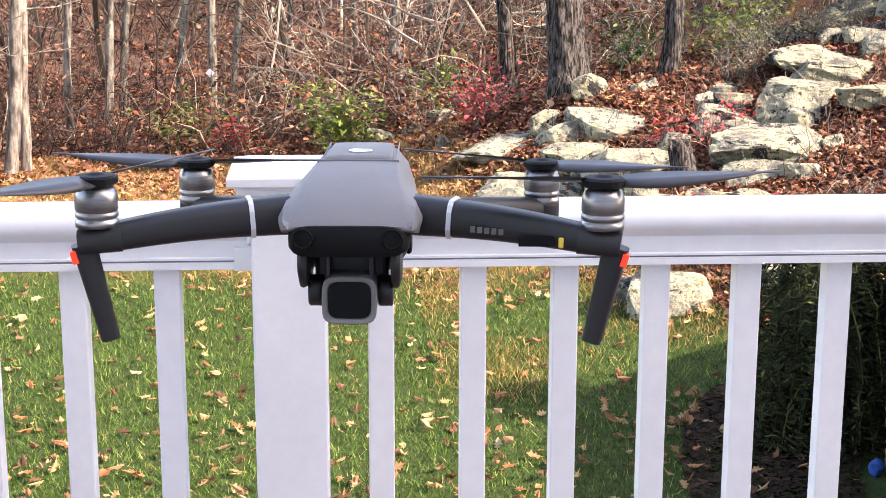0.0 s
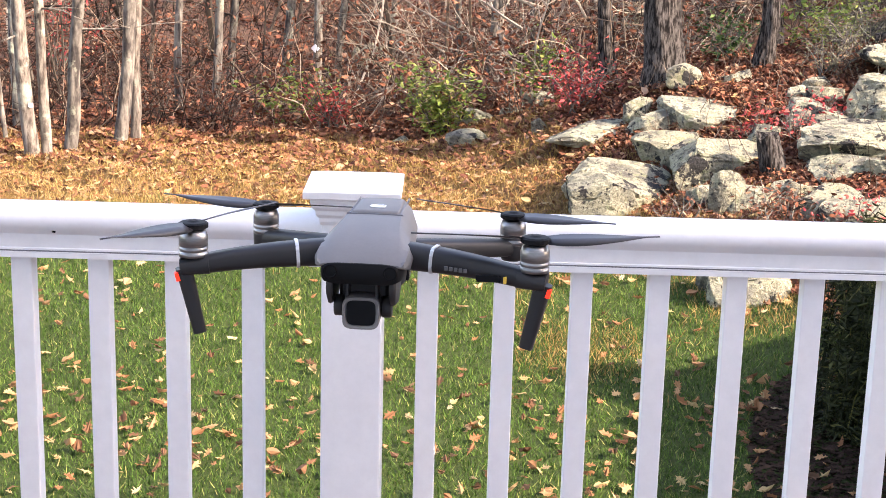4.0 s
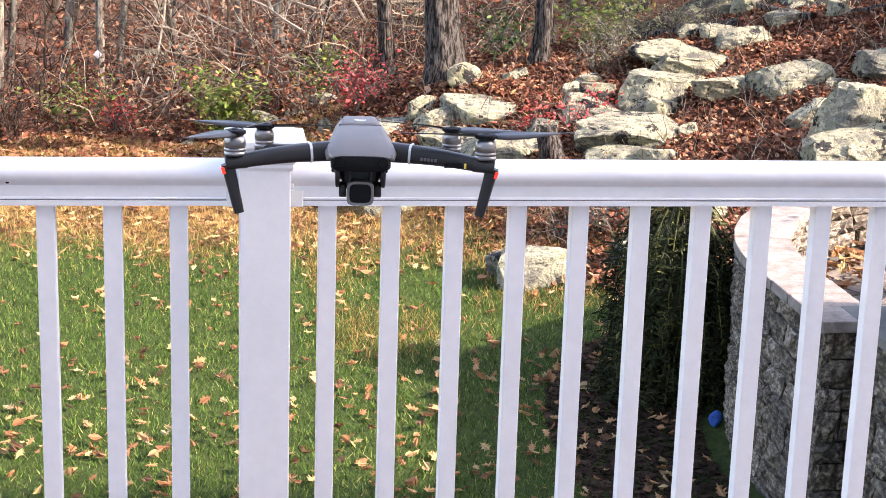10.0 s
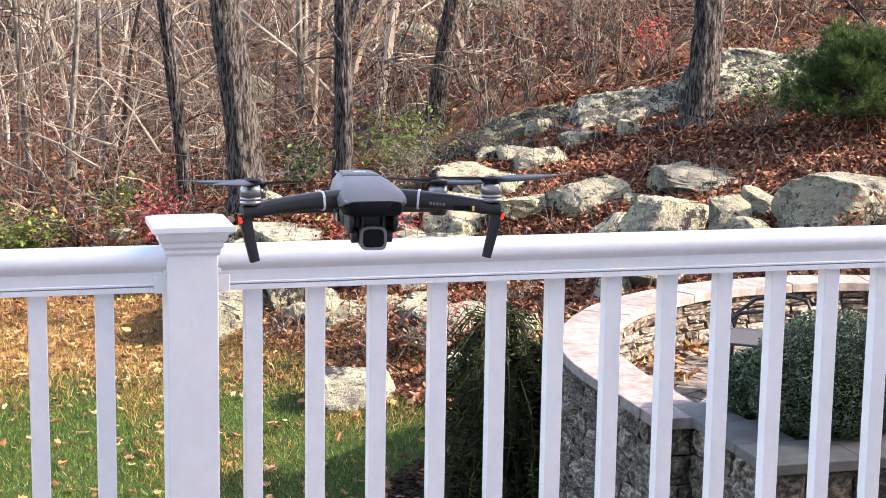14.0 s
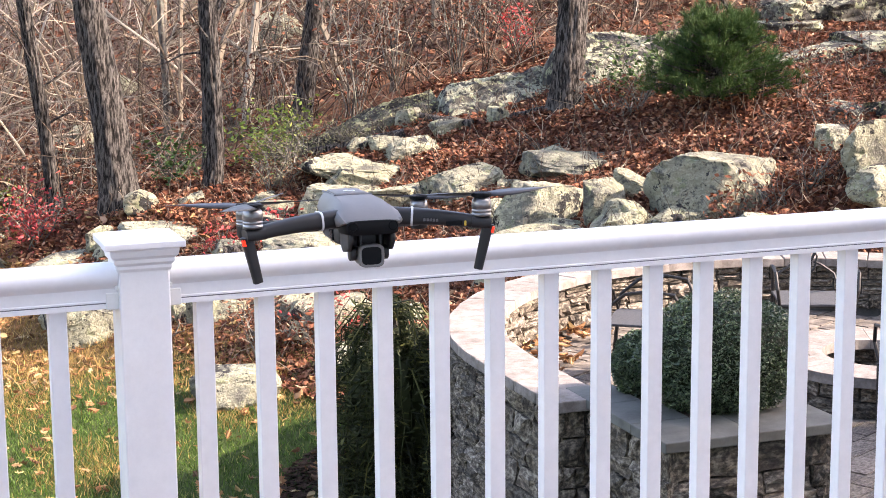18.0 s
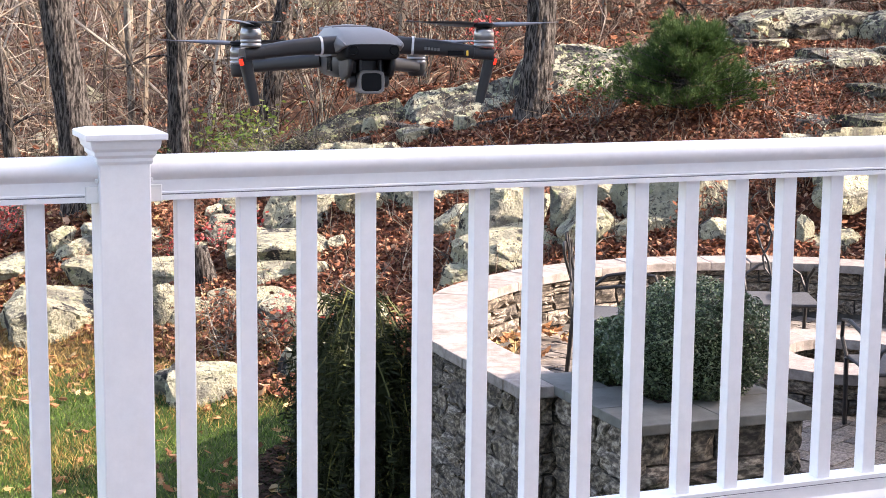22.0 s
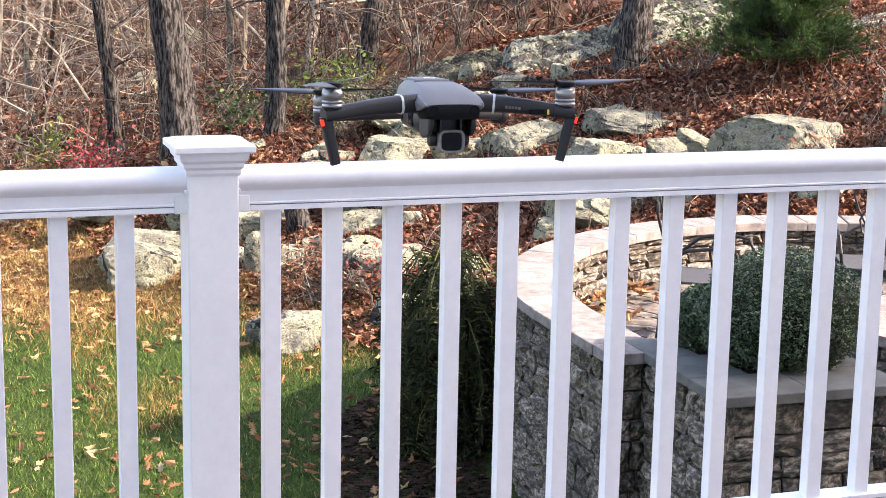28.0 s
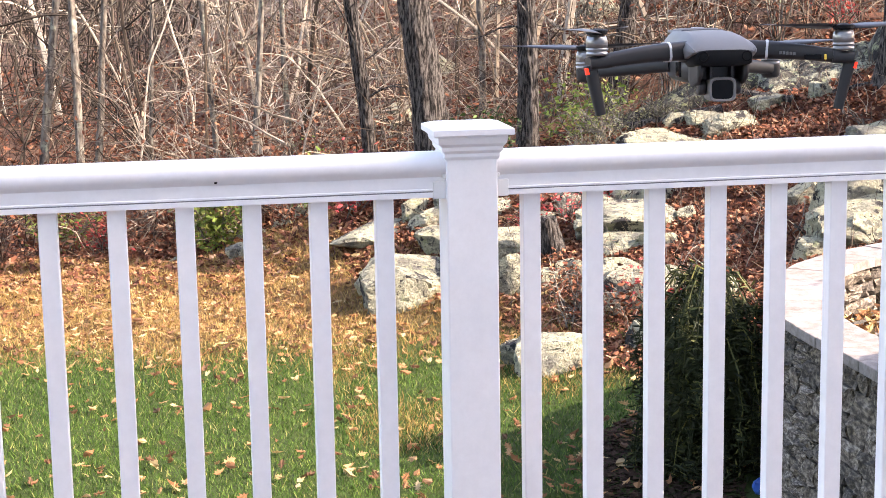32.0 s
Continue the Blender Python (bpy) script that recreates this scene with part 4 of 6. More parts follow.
def build_fire_pit():
    cx, cy, rr = 5.60, 5.46, 0.70
    pit = thing("fire_pit", (cx, cy, FLOOR), "round stone fire pit with a pale cap ring", "fire pit")
    rng = random.Random(31)
    secs = []
    for i in range(33):
        a = 2 * math.pi * i / 32
        c, s = math.cos(a), math.sin(a)
        secs.append([(0.44 * c, 0.44 * s, 0), (0.63 * c, 0.63 * s, 0), (0.63 * c, 0.63 * s, 0.195), (0.44 * c, 0.44 * s, 0.195)])
    part("core", loft(secs), MORTAR, pit, "dark joint core")
    for k in range(2):
        for i in range(16):
            a = 2 * math.pi * (i + 0.5 * (k % 2)) / 16
            for r, f, n in ((0.635, math.pi / 2, 16), (0.435, -math.pi / 2, 12)):
                if n == 12 and i >= 12:
                    continue
                b = a if n == 16 else a * 16 / 12
                w = 2 * math.pi * r / n
                piece("block", rng.choice(BLOCKS), pit, Matrix.Translation((r * math.cos(b), r * math.sin(b), 0.049 + 0.098 * k)) @ Matrix.Rotation(b + f, 4, "Z") @ Matrix.Diagonal((w - 0.008, 0.06, 0.092, 1)))
    me = wedge(0.36, rr, 2 * math.pi / 14 - 0.006, 0.196, 0.26, STONE_CAP, "cap_stone")
    for i in range(14):
        piece("cap_stone", me, pit, Matrix.Rotation(2 * math.pi * i / 14, 4, "Z"))


def build_pavers():
    rng = random.Random(41)
    base = part("patio", ring_solid(0.02, 2.42, FLOOR - 0.3, FLOOR - 0.03, 0, 2 * math.pi, 40), MORTAR)
    tagged(base, "grey-brown tumbled paver patio with scattered leaves", "patio", kind="structure")
    part("patio_apron", box(4.15, 9.5, 0.35, 4.9, FLOOR - 0.9, FLOOR - 0.034), MORTAR, base)
    meshes = []
    for i in range(4):
        bm = box(-0.5, 0.5, -0.5, 0.5, -0.5, 0.5)
        for v in bm.verts:
            v.co.x += rng.uniform(-0.02, 0.02)
            v.co.y += rng.uniform(-0.02, 0.02)
        bmesh.ops.bevel(bm, geom=[e for e in bm.edges if e.verts[0].co.z > 0 and e.verts[1].co.z > 0], offset=0.05, segments=1, affect="EDGES")
        me = bpy.data.meshes.new("paver")
        bm.to_mesh(me)
        bm.free()
        me.materials.append(PAVER)
        meshes.append(me)
    turn = math.radians(28)
    near, rest = [], []
    row = 0
    v = -5.0
    while v < 5.0:
        h = (0.15, 0.20, 0.15)[row % 3]
        u = -6.0 - rng.uniform(0, 0.2)
        while u < 6.0:
            w = rng.choice((0.15, 0.20, 0.25, 0.29))
            x = 5.6 + (u + w / 2) * math.cos(turn) - (v + h / 2) * math.sin(turn)
            y = 5.0 + (u + w / 2) * math.sin(turn) + (v + h / 2) * math.cos(turn)
            inside = (math.hypot(x - CX, y - CY) < 2.33 and x > 3.32) or (4.22 < x < 8.6 and 1.2 < y < 4.8)
            if inside and not (2.9 < x < 4.25 and 3.5 < y < 4.95) and math.hypot(x - 5.60, y - 5.46) > 0.3 and y < 9:
                (near if (x < 6.1 and 2.4 < y < 6.6) else rest).append((x, y, w, h))
            u += w
        v += h
        row += 1
    for i, (x, y, w, h) in enumerate(near):
        if i >= 300:
            rest.append((x, y, w, h))
            continue
        piece("paver", meshes[i % 4], base, Matrix.Translation((x, y, FLOOR - 0.028 + rng.uniform(-0.003, 0.003))) @ Matrix.Rotation(turn, 4, "Z") @ Matrix.Diagonal((w - 0.009, h - 0.009, 0.056, 1)))
    h_ = Heap()
    for x, y, w, h in rest:
        z = FLOOR + rng.uniform(-0.004, 0.003)
        c, s = math.cos(turn), math.sin(turn)
        a, b = (w - 0.009) / 2, (h - 0.009) / 2
        pts = [(x + i * c - k * s, y + i * s + k * c, zz) for i, k, zz in ((-a, -b, z - 0.03), (a, -b, z - 0.03), (a, b, z - 0.03), (-a, b, z - 0.03),
               (-a + .006, -b + .006, z), (a - .006, -b + .006, z), (a - .006, b - .006, z), (-a + .006, b - .006, z))]
        h_.add(pts, [(4, 5, 6, 7), (0, 1, 5, 4), (1, 2, 6, 5), (2, 3, 7, 6), (3, 0, 4, 7)])
    ob = h_.make("paver_field", PAVER, base)
    tagged(ob, "", "", kind="stuff")


def build_chairs():
    def iron(points, r=0.008, sides=6):
        h = Heap()
        h.tube(points, [r] * len(points), sides)
        return h

    c = thing("patio_chair", (5.74, 6.47, FLOOR), "black wrought-iron patio chair with a scrolled back", "chair", "chairs round the fire pit")
    for s in (-1, 1):
        iron([(s * 0.24, -0.24, 0), (s * 0.245, -0.235, 0.22), (s * 0.25, -0.23, 0.40)], 0.014).make("front_leg", IRON, c)
        iron([(s * 0.23, 0.27, 0), (s * 0.235, 0.235, 0.40)], 0.014).make("back_leg", IRON, c)
        loop = [(s * 0.25, -0.23, 0.41), (s * 0.27, -0.27, 0.52), (s * 0.28, -0.22, 0.63), (s * 0.28, -0.08, 0.65), (s * 0.265, 0.10, 0.62), (s * 0.24, 0.22, 0.52), (s * 0.235, 0.24, 0.42)]
        iron(loop, 0.012, 8).make("armrest", IRON, c, "looped iron armrest")
        stem = [(s * 0.015, 0.24, 0.41), (s * 0.012, 0.262, 0.52), (s * 0.035, 0.285, 0.63), (s * 0.085, 0.305, 0.73), (s * 0.115, 0.322, 0.82)]
        curl = [(s * 0.075 + s * (0.042 - 0.028 * i / 12) * math.cos(4.6 * i / 12), 0.322 + 0.012 * i / 12, 0.84 + (0.055 - 0.035 * i / 12) * math.sin(4.6 * i / 12)) for i in range(13)]
        iron(stem + curl, 0.010).make("scroll", IRON, c, "curled iron scroll")
        leaf = [(s * 0.013, 0.262, 0.52), (s * 0.06, 0.27, 0.58), (s * 0.075, 0.285, 0.66), (s * 0.03, 0.30, 0.74), (s * 0.012, 0.31, 0.82), (s * 0.04, 0.325, 0.90), (s * 0.02, 0.33, 0.94)]
        iron(leaf, 0.008).make("scroll", IRON, c, "curved iron back bar")
        iron([(s * 0.235, 0.235, 0.41), (s * 0.19, 0.262, 0.54), (s * 0.10, 0.275, 0.60), (s * 0.05, 0.282, 0.62)], 0.010).make("back_brace", IRON, c)
    for y in (-0.24, 0.24):
        iron([(-0.245, y, 0.405), (0.245, y, 0.405)], 0.011).make("seat_rail", IRON, c)
    part("seat", box(-0.245, 0.245, -0.25, 0.245, 0.40, 0.418, 0.006), SLING, c, "dark mesh seat")
    c.rotation_euler = (0, 0, radians(-24))
    for (x, y), rot, text in (((4.39, 6.32), 53, "black wrought-iron patio chair beside the curved wall"), ((5.25, 4.45), 160, "black wrought-iron patio chair standing before the fire pit")):
        k = copy_thing(c, pose(x, y, FLOOR, 0, 0, rot))
        tagged(k, text)


build_patio_walls()
build_fire_pit()
build_chairs()

# ---- boulders ----
def boulder(x, y, z, w, h, seed, mat_=None, label="", flat=1.0, turn=None, depth=None, tip=0.26, tilt=None, edge=5):
    """A split, flat-faced rock w wide and h high, sunk a little into the ground."""
    rng = random.Random(seed)
    bm = bmesh.new()
    bmesh.ops.create_icosphere(bm, subdivisions=4, radius=1.0)
    off = Vector((rng.uniform(0, 50), rng.uniform(0, 50), rng.uniform(0, 50)))
    planes = [(Vector((rng.gauss(0, 0.28), rng.gauss(-0.25, 0.22), 1)).normalized(), rng.uniform(0.62, 0.80))]
    for _ in range(11 if edge < 9 else 4):
        planes.append((Vector((rng.gauss(0, 1), rng.gauss(-0.3, 1), rng.gauss(0.25, 0.45))).normalized(), rng.uniform(0.68, 0.98)))
    for v in bm.verts:
        q = v.co.copy()
        p = q / (abs(q.x) ** edge + abs(q.y) ** edge + abs(q.z) ** edge) ** (1 / edge)
        p *= 1 + 0.14 * noise.noise(q * 1.3 + off)
        for nrm, lim in planes:
            d = p.dot(nrm)
            if d > lim:
                p -= nrm * (d - lim)
        crack = abs(noise.noise(q * 2.1 - off))
        p *= 1 + 0.035 * noise.noise(q * 3.5 + off) + 0.040 * noise.noise(q * 8 + off) + 0.030 * noise.noise(q * 15 + off) - 0.07 * max(0.0, 1 - crack / 0.05)
        v.co = p
    dp = depth or w * rng.uniform(0.6, 0.9)
    rot = rng.uniform(-0.35, 0.35) if turn is None else turn
    hh = h * 0.56 + 0.10 * min(dp, 1.0)
    lean = rng.uniform(-tip, tip)
    bm.transform(Matrix.Rotation(lean if tilt is None else -tilt, 4, "Y") @ Matrix.Diagonal((w * 0.58, dp * 0.52, hh * flat, 1)))
    me = bpy.data.meshes.new("boulder")
    bm.to_mesh(me)
    bm.free()
    ob = link("boulder", me, mat_ or ROCK)
    ob.matrix_basis = Matrix.Translation((x, y + dp * 0.30, z + h * 0.40 - 0.04 * min(w, 1.0))) @ Matrix.Rotation(rot, 4, "Z")
    big = "large " if w > 0.75 else ("small " if w < 0.35 else "")
    tagged(ob, label or big + "grey granite boulder with cream lichen among leaf litter", "boulder", "boulders on the slope")
    return ob


def outcrop(name, x0, x1, front, back, crest, rear, mat_, seed, label):
    """Bedrock ledge from x0 to x1: its broken face climbs from the foot (y = front) to the crest line (y = back) and falls away behind."""
    off = Vector((seed * 7.3, seed * 3.1, seed * 5.7))
    cx, cz = [c[0] for c in crest], [c[1] for c in crest]
    secs = []
    nx, nv = int((x1 - x0) / 0.045), 22
    for i in range(nx + 1):
        u = i / nx
        x = x0 + (x1 - x0) * u
        top = float(np.interp(x, cx, cz)) + 0.05 * noise.noise(Vector((x * 2.3, 0, 0)) + off)
        taper = min(1.0, u / 0.08, (1 - u) / 0.08) ** 0.5
        line = []
        for k in range(nv + 1):
            v = k / nv
            y = front + (back - front) * v + 0.12 * noise.noise(Vector((x * 1.4, v * 2, 3)) + off)
            g = float(floor_z(x, y)) - 0.08
            rise = v ** 0.75 * 4.0 + 0.9 * noise.noise(Vector((x * 1.6 + v * 1.1, v * 2.2, 9)) + off)
            bench = (math.floor(rise) + min(1.0, (rise % 1.0) * 3.2)) / 4.0
            s_ = max(0.0, min(1.05, 0.45 * v ** 0.75 + 0.55 * bench)) * taper
            q = Vector((x, y, v)) + off
            z = g + max(0.02, top - g) * s_ + 0.030 * noise.noise(q * 4) + 0.022 * noise.noise(q * 11) + 0.014 * noise.noise(q * 24)
            line.append((x + 0.02 * noise.noise(q * 6), y, z))
        y = back + rear
        line.append((x, y, float(floor_z(x, y)) - 0.12))
        line.append((x, (front + back) / 2, float(floor_z(x, (front + back) / 2)) - 0.35))
        secs.append(line)
    ob = part(name, loft(secs), mat_)
    tagged(ob, label, "rock ledge", "ledges on the ridge")


def build_boulders():
    groups = [
        [(2.49, 14.08, -1.09, 0.37, 0.28), (1.99, 13.89, -1.30, 0.26, 0.29), (2.61, 13.32, -1.26, 0.82, 0.26), (2.09, 13.49, -1.37, 0.45, 0.27), (2.16, 12.93, -1.52, 0.53, 0.32), (2.57, 12.22, -1.57, 0.88, 0.40), (3.03, 12.57, -1.35, 0.30, 0.27), (3.88, 11.81, -1.24, 1.13, 0.32), (4.28, 12.76, -1.00, 0.81, 0.39), (4.85, 12.37, -0.88, 0.72, 0.25), (4.83, 13.59, -0.75, 1.27, 0.15), (5.14, 13.85, -0.63, 0.38, 0.15)],
        [(3.60, 12.77, -1.17, 0.64, 0.19), (3.76, 13.46, -1.00, 0.32, 0.20), (0.37, 17.03, -2.03, 0.45, 0.19), (0.80, 17.09, -1.89, 0.28, 0.14), (1.19, 17.18, -1.74, 0.38, 0.17), (1.03, 14.96, -1.66, 0.17, 0.19), (-0.49, 16.77, -2.20, 0.21, 0.14), (0.29, 15.61, -2.01, 0.45, 0.15), (1.51, 13.68, -1.58, 0.75, 0.14)],
        [(1.59, 12.23, -1.85, 0.86, 0.38), (2.77, 11.41, -1.64, 0.55, 0.25), (2.43, 11.74, -1.71, 0.25, 0.20), (3.04, 11.55, -1.54, 0.15, 0.15), (3.33, 10.83, -1.54, 0.53, 0.27), (3.61, 11.52, -1.37, 0.62, 0.15)],
        [(4.89, 13.36, -0.75, 1.23, 0.21), (5.33, 13.55, -0.60, 0.58, 0.18), (5.39, 12.03, -0.75, 0.79, 0.31), (5.44, 10.31, -0.90, 0.69, 0.61), (5.83, 9.91, -0.81, 0.38, 0.48), (5.94, 9.48, -0.82, 0.42, 0.30), (5.35, 9.76, -0.98, 1.09, 0.26), (5.27, 11.23, -0.87, 0.35, 0.24), (6.39, 11.36, -0.48, 1.03, 0.15)],
        [(6.83, 9.38, -0.53, 1.15, 0.64), (7.99, 8.58, -0.23, 0.98, 0.55), (7.83, 8.36, -0.46, 0.69, 0.27), (7.96, 9.56, -0.14, 0.34, 0.32)],
        [(3.48, 10.32, -1.55, 0.64, 0.32), (2.48, 9.43, -1.92, 0.56, 0.33), (4.69, 9.78, -1.20, 0.27, 0.27), (5.15, 9.67, -1.06, 0.24, 0.34), (6.59, 8.53, -0.76, 0.33, 0.17), (7.19, 8.27, -0.75, 0.14, 0.31), (7.38, 8.10, -0.77, 0.48, 0.13), (7.92, 7.61, -0.76, 0.55, 0.64)],
        [(1.53, 11.87, -1.91, 0.77, 0.50), (2.24, 9.81, -1.94, 0.30, 0.30), (3.39, 10.23, -1.58, 0.61, 0.36), (3.00, 11.43, -1.57, 0.23, 0.18), (2.54, 11.46, -1.72, 0.26, 0.47)],
    ]
    n = 100
    for g in groups:
        for x, y, z, w, h in g:
            n += 1
            boulder(x, y, float(floor_z(x, y)), w * (1.04 if w < 0.9 else 0.95), h * (0.80 if h > 0.24 else 0.95), n)
    # half-buried stones between the larger ones
    rng = random.Random(8)
    for i in range(34):
        x, y = rng.uniform(1.9, 6.4), rng.uniform(9.3, 14.2)
        if height(x, y) < -1.86 or math.hypot(x - CX, y - CY) < 3.3:
            continue
        w = rng.uniform(0.18, 0.5)
        boulder(x, y, float(floor_z(x, y)), w, w * rng.uniform(0.35, 0.6), 500 + i)
    # ledges that climb along the ridge, and the outcrop behind the oak
    outcrop("ridge_ledge", 4.35, 6.15, 14.50, 14.95, ((4.35, -0.62), (4.60, -0.44), (5.30, -0.09), (6.24, 0.16)), 0.5, ROCK_DARK, 1, "dark lichened ledge climbing along the ridge")
    outcrop("ridge_ledge", 5.95, 7.45, 14.10, 14.78, ((5.9, 0.02), (6.24, 0.15), (7.0, 0.28), (7.5, 0.34)), 0.6, LEDGE, 2, "pale lichened ledge climbing along the ridge")
    outcrop("rock_outcrop", 7.18, 8.95, 13.45, 14.40, ((7.15, 0.40), (7.5, 0.66), (8.05, 0.73), (8.6, 0.68), (9.0, 0.50)), 0.6, LEDGE, 3, "large pale outcrop with dark cracks behind the oak")
    for i, (x, y, w, h, dark) in enumerate(((5.58, 14.45, 0.26, 0.24, 0), (5.95, 13.98, 0.42, 0.16, 0), (4.98, 14.05, 0.40, 0.15, 0), (6.45, 13.75, 0.30, 0.16, 0), (9.15, 14.6, 0.7, 0.3, 1))):
        boulder(x, y, float(floor_z(x, y)) - 0.02, w, h, 300 + i, ROCK_DARK if dark else ROCK, "broken stone lying against the ridge")
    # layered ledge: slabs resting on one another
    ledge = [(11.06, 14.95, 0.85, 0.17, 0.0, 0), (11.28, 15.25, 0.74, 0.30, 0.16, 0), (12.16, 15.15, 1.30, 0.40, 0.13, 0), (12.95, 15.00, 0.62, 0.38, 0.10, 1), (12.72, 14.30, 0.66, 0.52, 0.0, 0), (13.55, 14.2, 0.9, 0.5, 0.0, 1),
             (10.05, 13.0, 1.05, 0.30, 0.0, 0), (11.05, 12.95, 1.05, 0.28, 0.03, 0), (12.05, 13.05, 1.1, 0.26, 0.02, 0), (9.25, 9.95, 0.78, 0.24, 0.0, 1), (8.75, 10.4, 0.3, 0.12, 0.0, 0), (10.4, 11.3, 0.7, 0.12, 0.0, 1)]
    # The dark slab at x = 12.95 paints in its neighbour's shaded end.
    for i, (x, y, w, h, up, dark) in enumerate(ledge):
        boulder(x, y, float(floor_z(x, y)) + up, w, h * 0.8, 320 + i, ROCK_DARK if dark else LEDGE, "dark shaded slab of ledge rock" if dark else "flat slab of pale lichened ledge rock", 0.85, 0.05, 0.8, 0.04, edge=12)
    # pale rocks showing far back in the woods
    for i, (x, y, w, h) in enumerate(((-1.2, 23.4, 0.55, 0.34), (-0.62, 23.5, 0.45, 0.36), (2.55, 20.9, 0.42, 0.5), (2.9, 21.3, 0.5, 0.35), (6.6, 24.0, 0.8, 0.5), (8.3, 25.5, 1.0, 0.6), (3.9, 24.5, 0.7, 0.5))):
        boulder(x, y, float(floor_z(x, y)), w, h, 340 + i, ROCK, "pale rock far back among the bare trees")


# ---- trees ----
def wander(rng, start, way, length, n, wob, lift=0.0):
    pts = [np.array(start, float)]
    d = np.array(way, float)
    d /= np.linalg.norm(d)
    for _ in range(n):
        d = d + rng.normal(0, wob, 3) + np.array([0, 0, lift])
        d /= np.linalg.norm(d)
        pts.append(pts[-1] + d * length / n)
    return np.array(pts)


def limb(heap, rng, start, way, length, r, level, sides, kids):
    n = max(3, int(5 - level + length * 1.2))
    pts = wander(rng, start, way, length, min(n, 9), 0.13 + 0.06 * level, 0.03)
    heap.tube(pts, np.linspace(r, r * 0.25, len(pts)), sides)
    if level <= 0:
        return
    for _ in range(kids):
        t = rng.uniform(0.25, 0.97)
        i = int(t * (len(pts) - 1))
        d = pts[min(i + 1, len(pts) - 1)] - pts[max(i - 1, 0)]
        side = np.array([rng.normal(), rng.normal(), rng.normal() * 0.6 + 0.25])
        w = d / (np.linalg.norm(d) + 1e-9) + side / (np.linalg.norm(side) + 1e-9) * 0.9
        limb(heap, rng, pts[i], w, length * rng.uniform(0.35, 0.6), r * (1 - 0.75 * t) * 0.55 + 0.002, level - 1, max(3, sides - 1), kids)


def furrowed(heap, pts, rad, seed, cut=0.016):
    """A trunk whose bark stands out in broken vertical ridges."""
    dense = np.concatenate([np.linspace(0, 0.45, 70), np.linspace(0.46, 1, 40)])
    k = np.linspace(0, 1, len(pts))
    p = np.stack([np.interp(dense, k, pts[:, j]) for j in range(3)], 1)
    r = np.interp(dense, k, rad)
    sides = 44 if cut > 0.01 else 24
    ang = np.arange(sides) * 2 * math.pi / sides
    ring = np.empty((len(p), sides, 3))
    for i in range(len(p)):
        for j in range(sides):
            c = Vector((math.cos(ang[j]) * 4.6 + seed, math.sin(ang[j]) * 4.6, p[i][2] * 2.4))
            f = 1 - abs(noise.noise(c)) * 2.2
            g = noise.noise(Vector((math.cos(ang[j]) * 1.2, math.sin(ang[j]) * 1.2 + seed, p[i][2] * 1.1)))
            ring[i, j] = p[i] + (r[i] * (1 + 0.09 * g) - cut * max(f, 0) ** 2) * np.array([math.cos(ang[j]), math.sin(ang[j]), 0])
    n = len(p)
    heap.add(ring.reshape(-1, 3), [(i * sides + j, i * sides + (j + 1) % sides, (i + 1) * sides + (j + 1) % sides, (i + 1) * sides + j) for i in range(n - 1) for j in range(sides)])


def tree(name, x, y, girth, tall, lean, seed, bark, label, low=1.2, limbs=9, fork=False, reach=1.7, category="tree", sink=0.12):
    """lean: sideways drift per metre of height (x, y)."""
    rng = np.random.default_rng(seed)
    z = float(floor_z(x, y)) - sink
    t = thing(name, (x, y, z), label, category, "trees in the woods")
    heap = Heap()
    n = 12
    hs = np.linspace(0, tall, n + 1) ** 1.15 / tall ** 0.15
    wob = np.cumsum(rng.normal(0, 0.030 if girth > 0.25 else 0.026, (n + 1, 2)), 0) * 0.7
    wob[0] = 0
    pts = np.stack([lean[0] * hs + wob[:, 0] * (hs > 0), lean[1] * hs + wob[:, 1] * (hs > 0), hs], 1)
    rad = girth / 2 * (1 - 0.075 * hs) * (1 + (0.55 if girth > 0.18 else 0.15) * np.exp(-hs / 0.22))
    rad = np.maximum(rad, girth * 0.12)
    sides = 14 if girth > 0.25 else 9
    pts = np.insert(pts, 1, [pts[1] * 0.12 / pts[1][2], pts[1] * 0.30 / pts[1][2]], 0) if hs[1] > 0.4 else pts
    if len(pts) > n + 1:
        rad = np.insert(rad, 1, [girth / 2 * (1.34 if girth > 0.18 else 1.06), girth / 2 * (1.13 if girth > 0.18 else 1.02)])
    if girth > 0.09:
        furrowed(heap, pts, rad, seed, 0.026 if girth > 0.18 else 0.008)
    else:
        heap.tube(pts, rad, sides)
    if fork:
        k = len(pts) // 3
        fp = wander(rng, pts[k], (0.42, 0.2, 1.0), tall * 0.6, 7, 0.05)
        furrowed(heap, fp, np.linspace(rad[k] * 0.72, rad[k] * 0.3, 8), seed + 5)
    heap.make("trunk", bark, t, "", True)
    for i in range(limbs):
        br = Heap()
        h = low + (tall - low) * ((i + rng.uniform(0, 1)) / limbs) ** 1.5 * 0.9
        k = np.array([np.interp(h, pts[:, 2], pts[:, j]) for j in range(3)])
        a = rng.uniform(0, 2 * math.pi)
        limb(br, rng, k, (math.cos(a), math.sin(a), rng.uniform(0.0, 0.7)), reach * rng.uniform(0.5, 1.2), max(0.008, girth * 0.10 * rng.uniform(0.5, 1)), 2 if girth > 0.2 else 1, 5, 3)
        br.make("branch", bark, t)
    return t


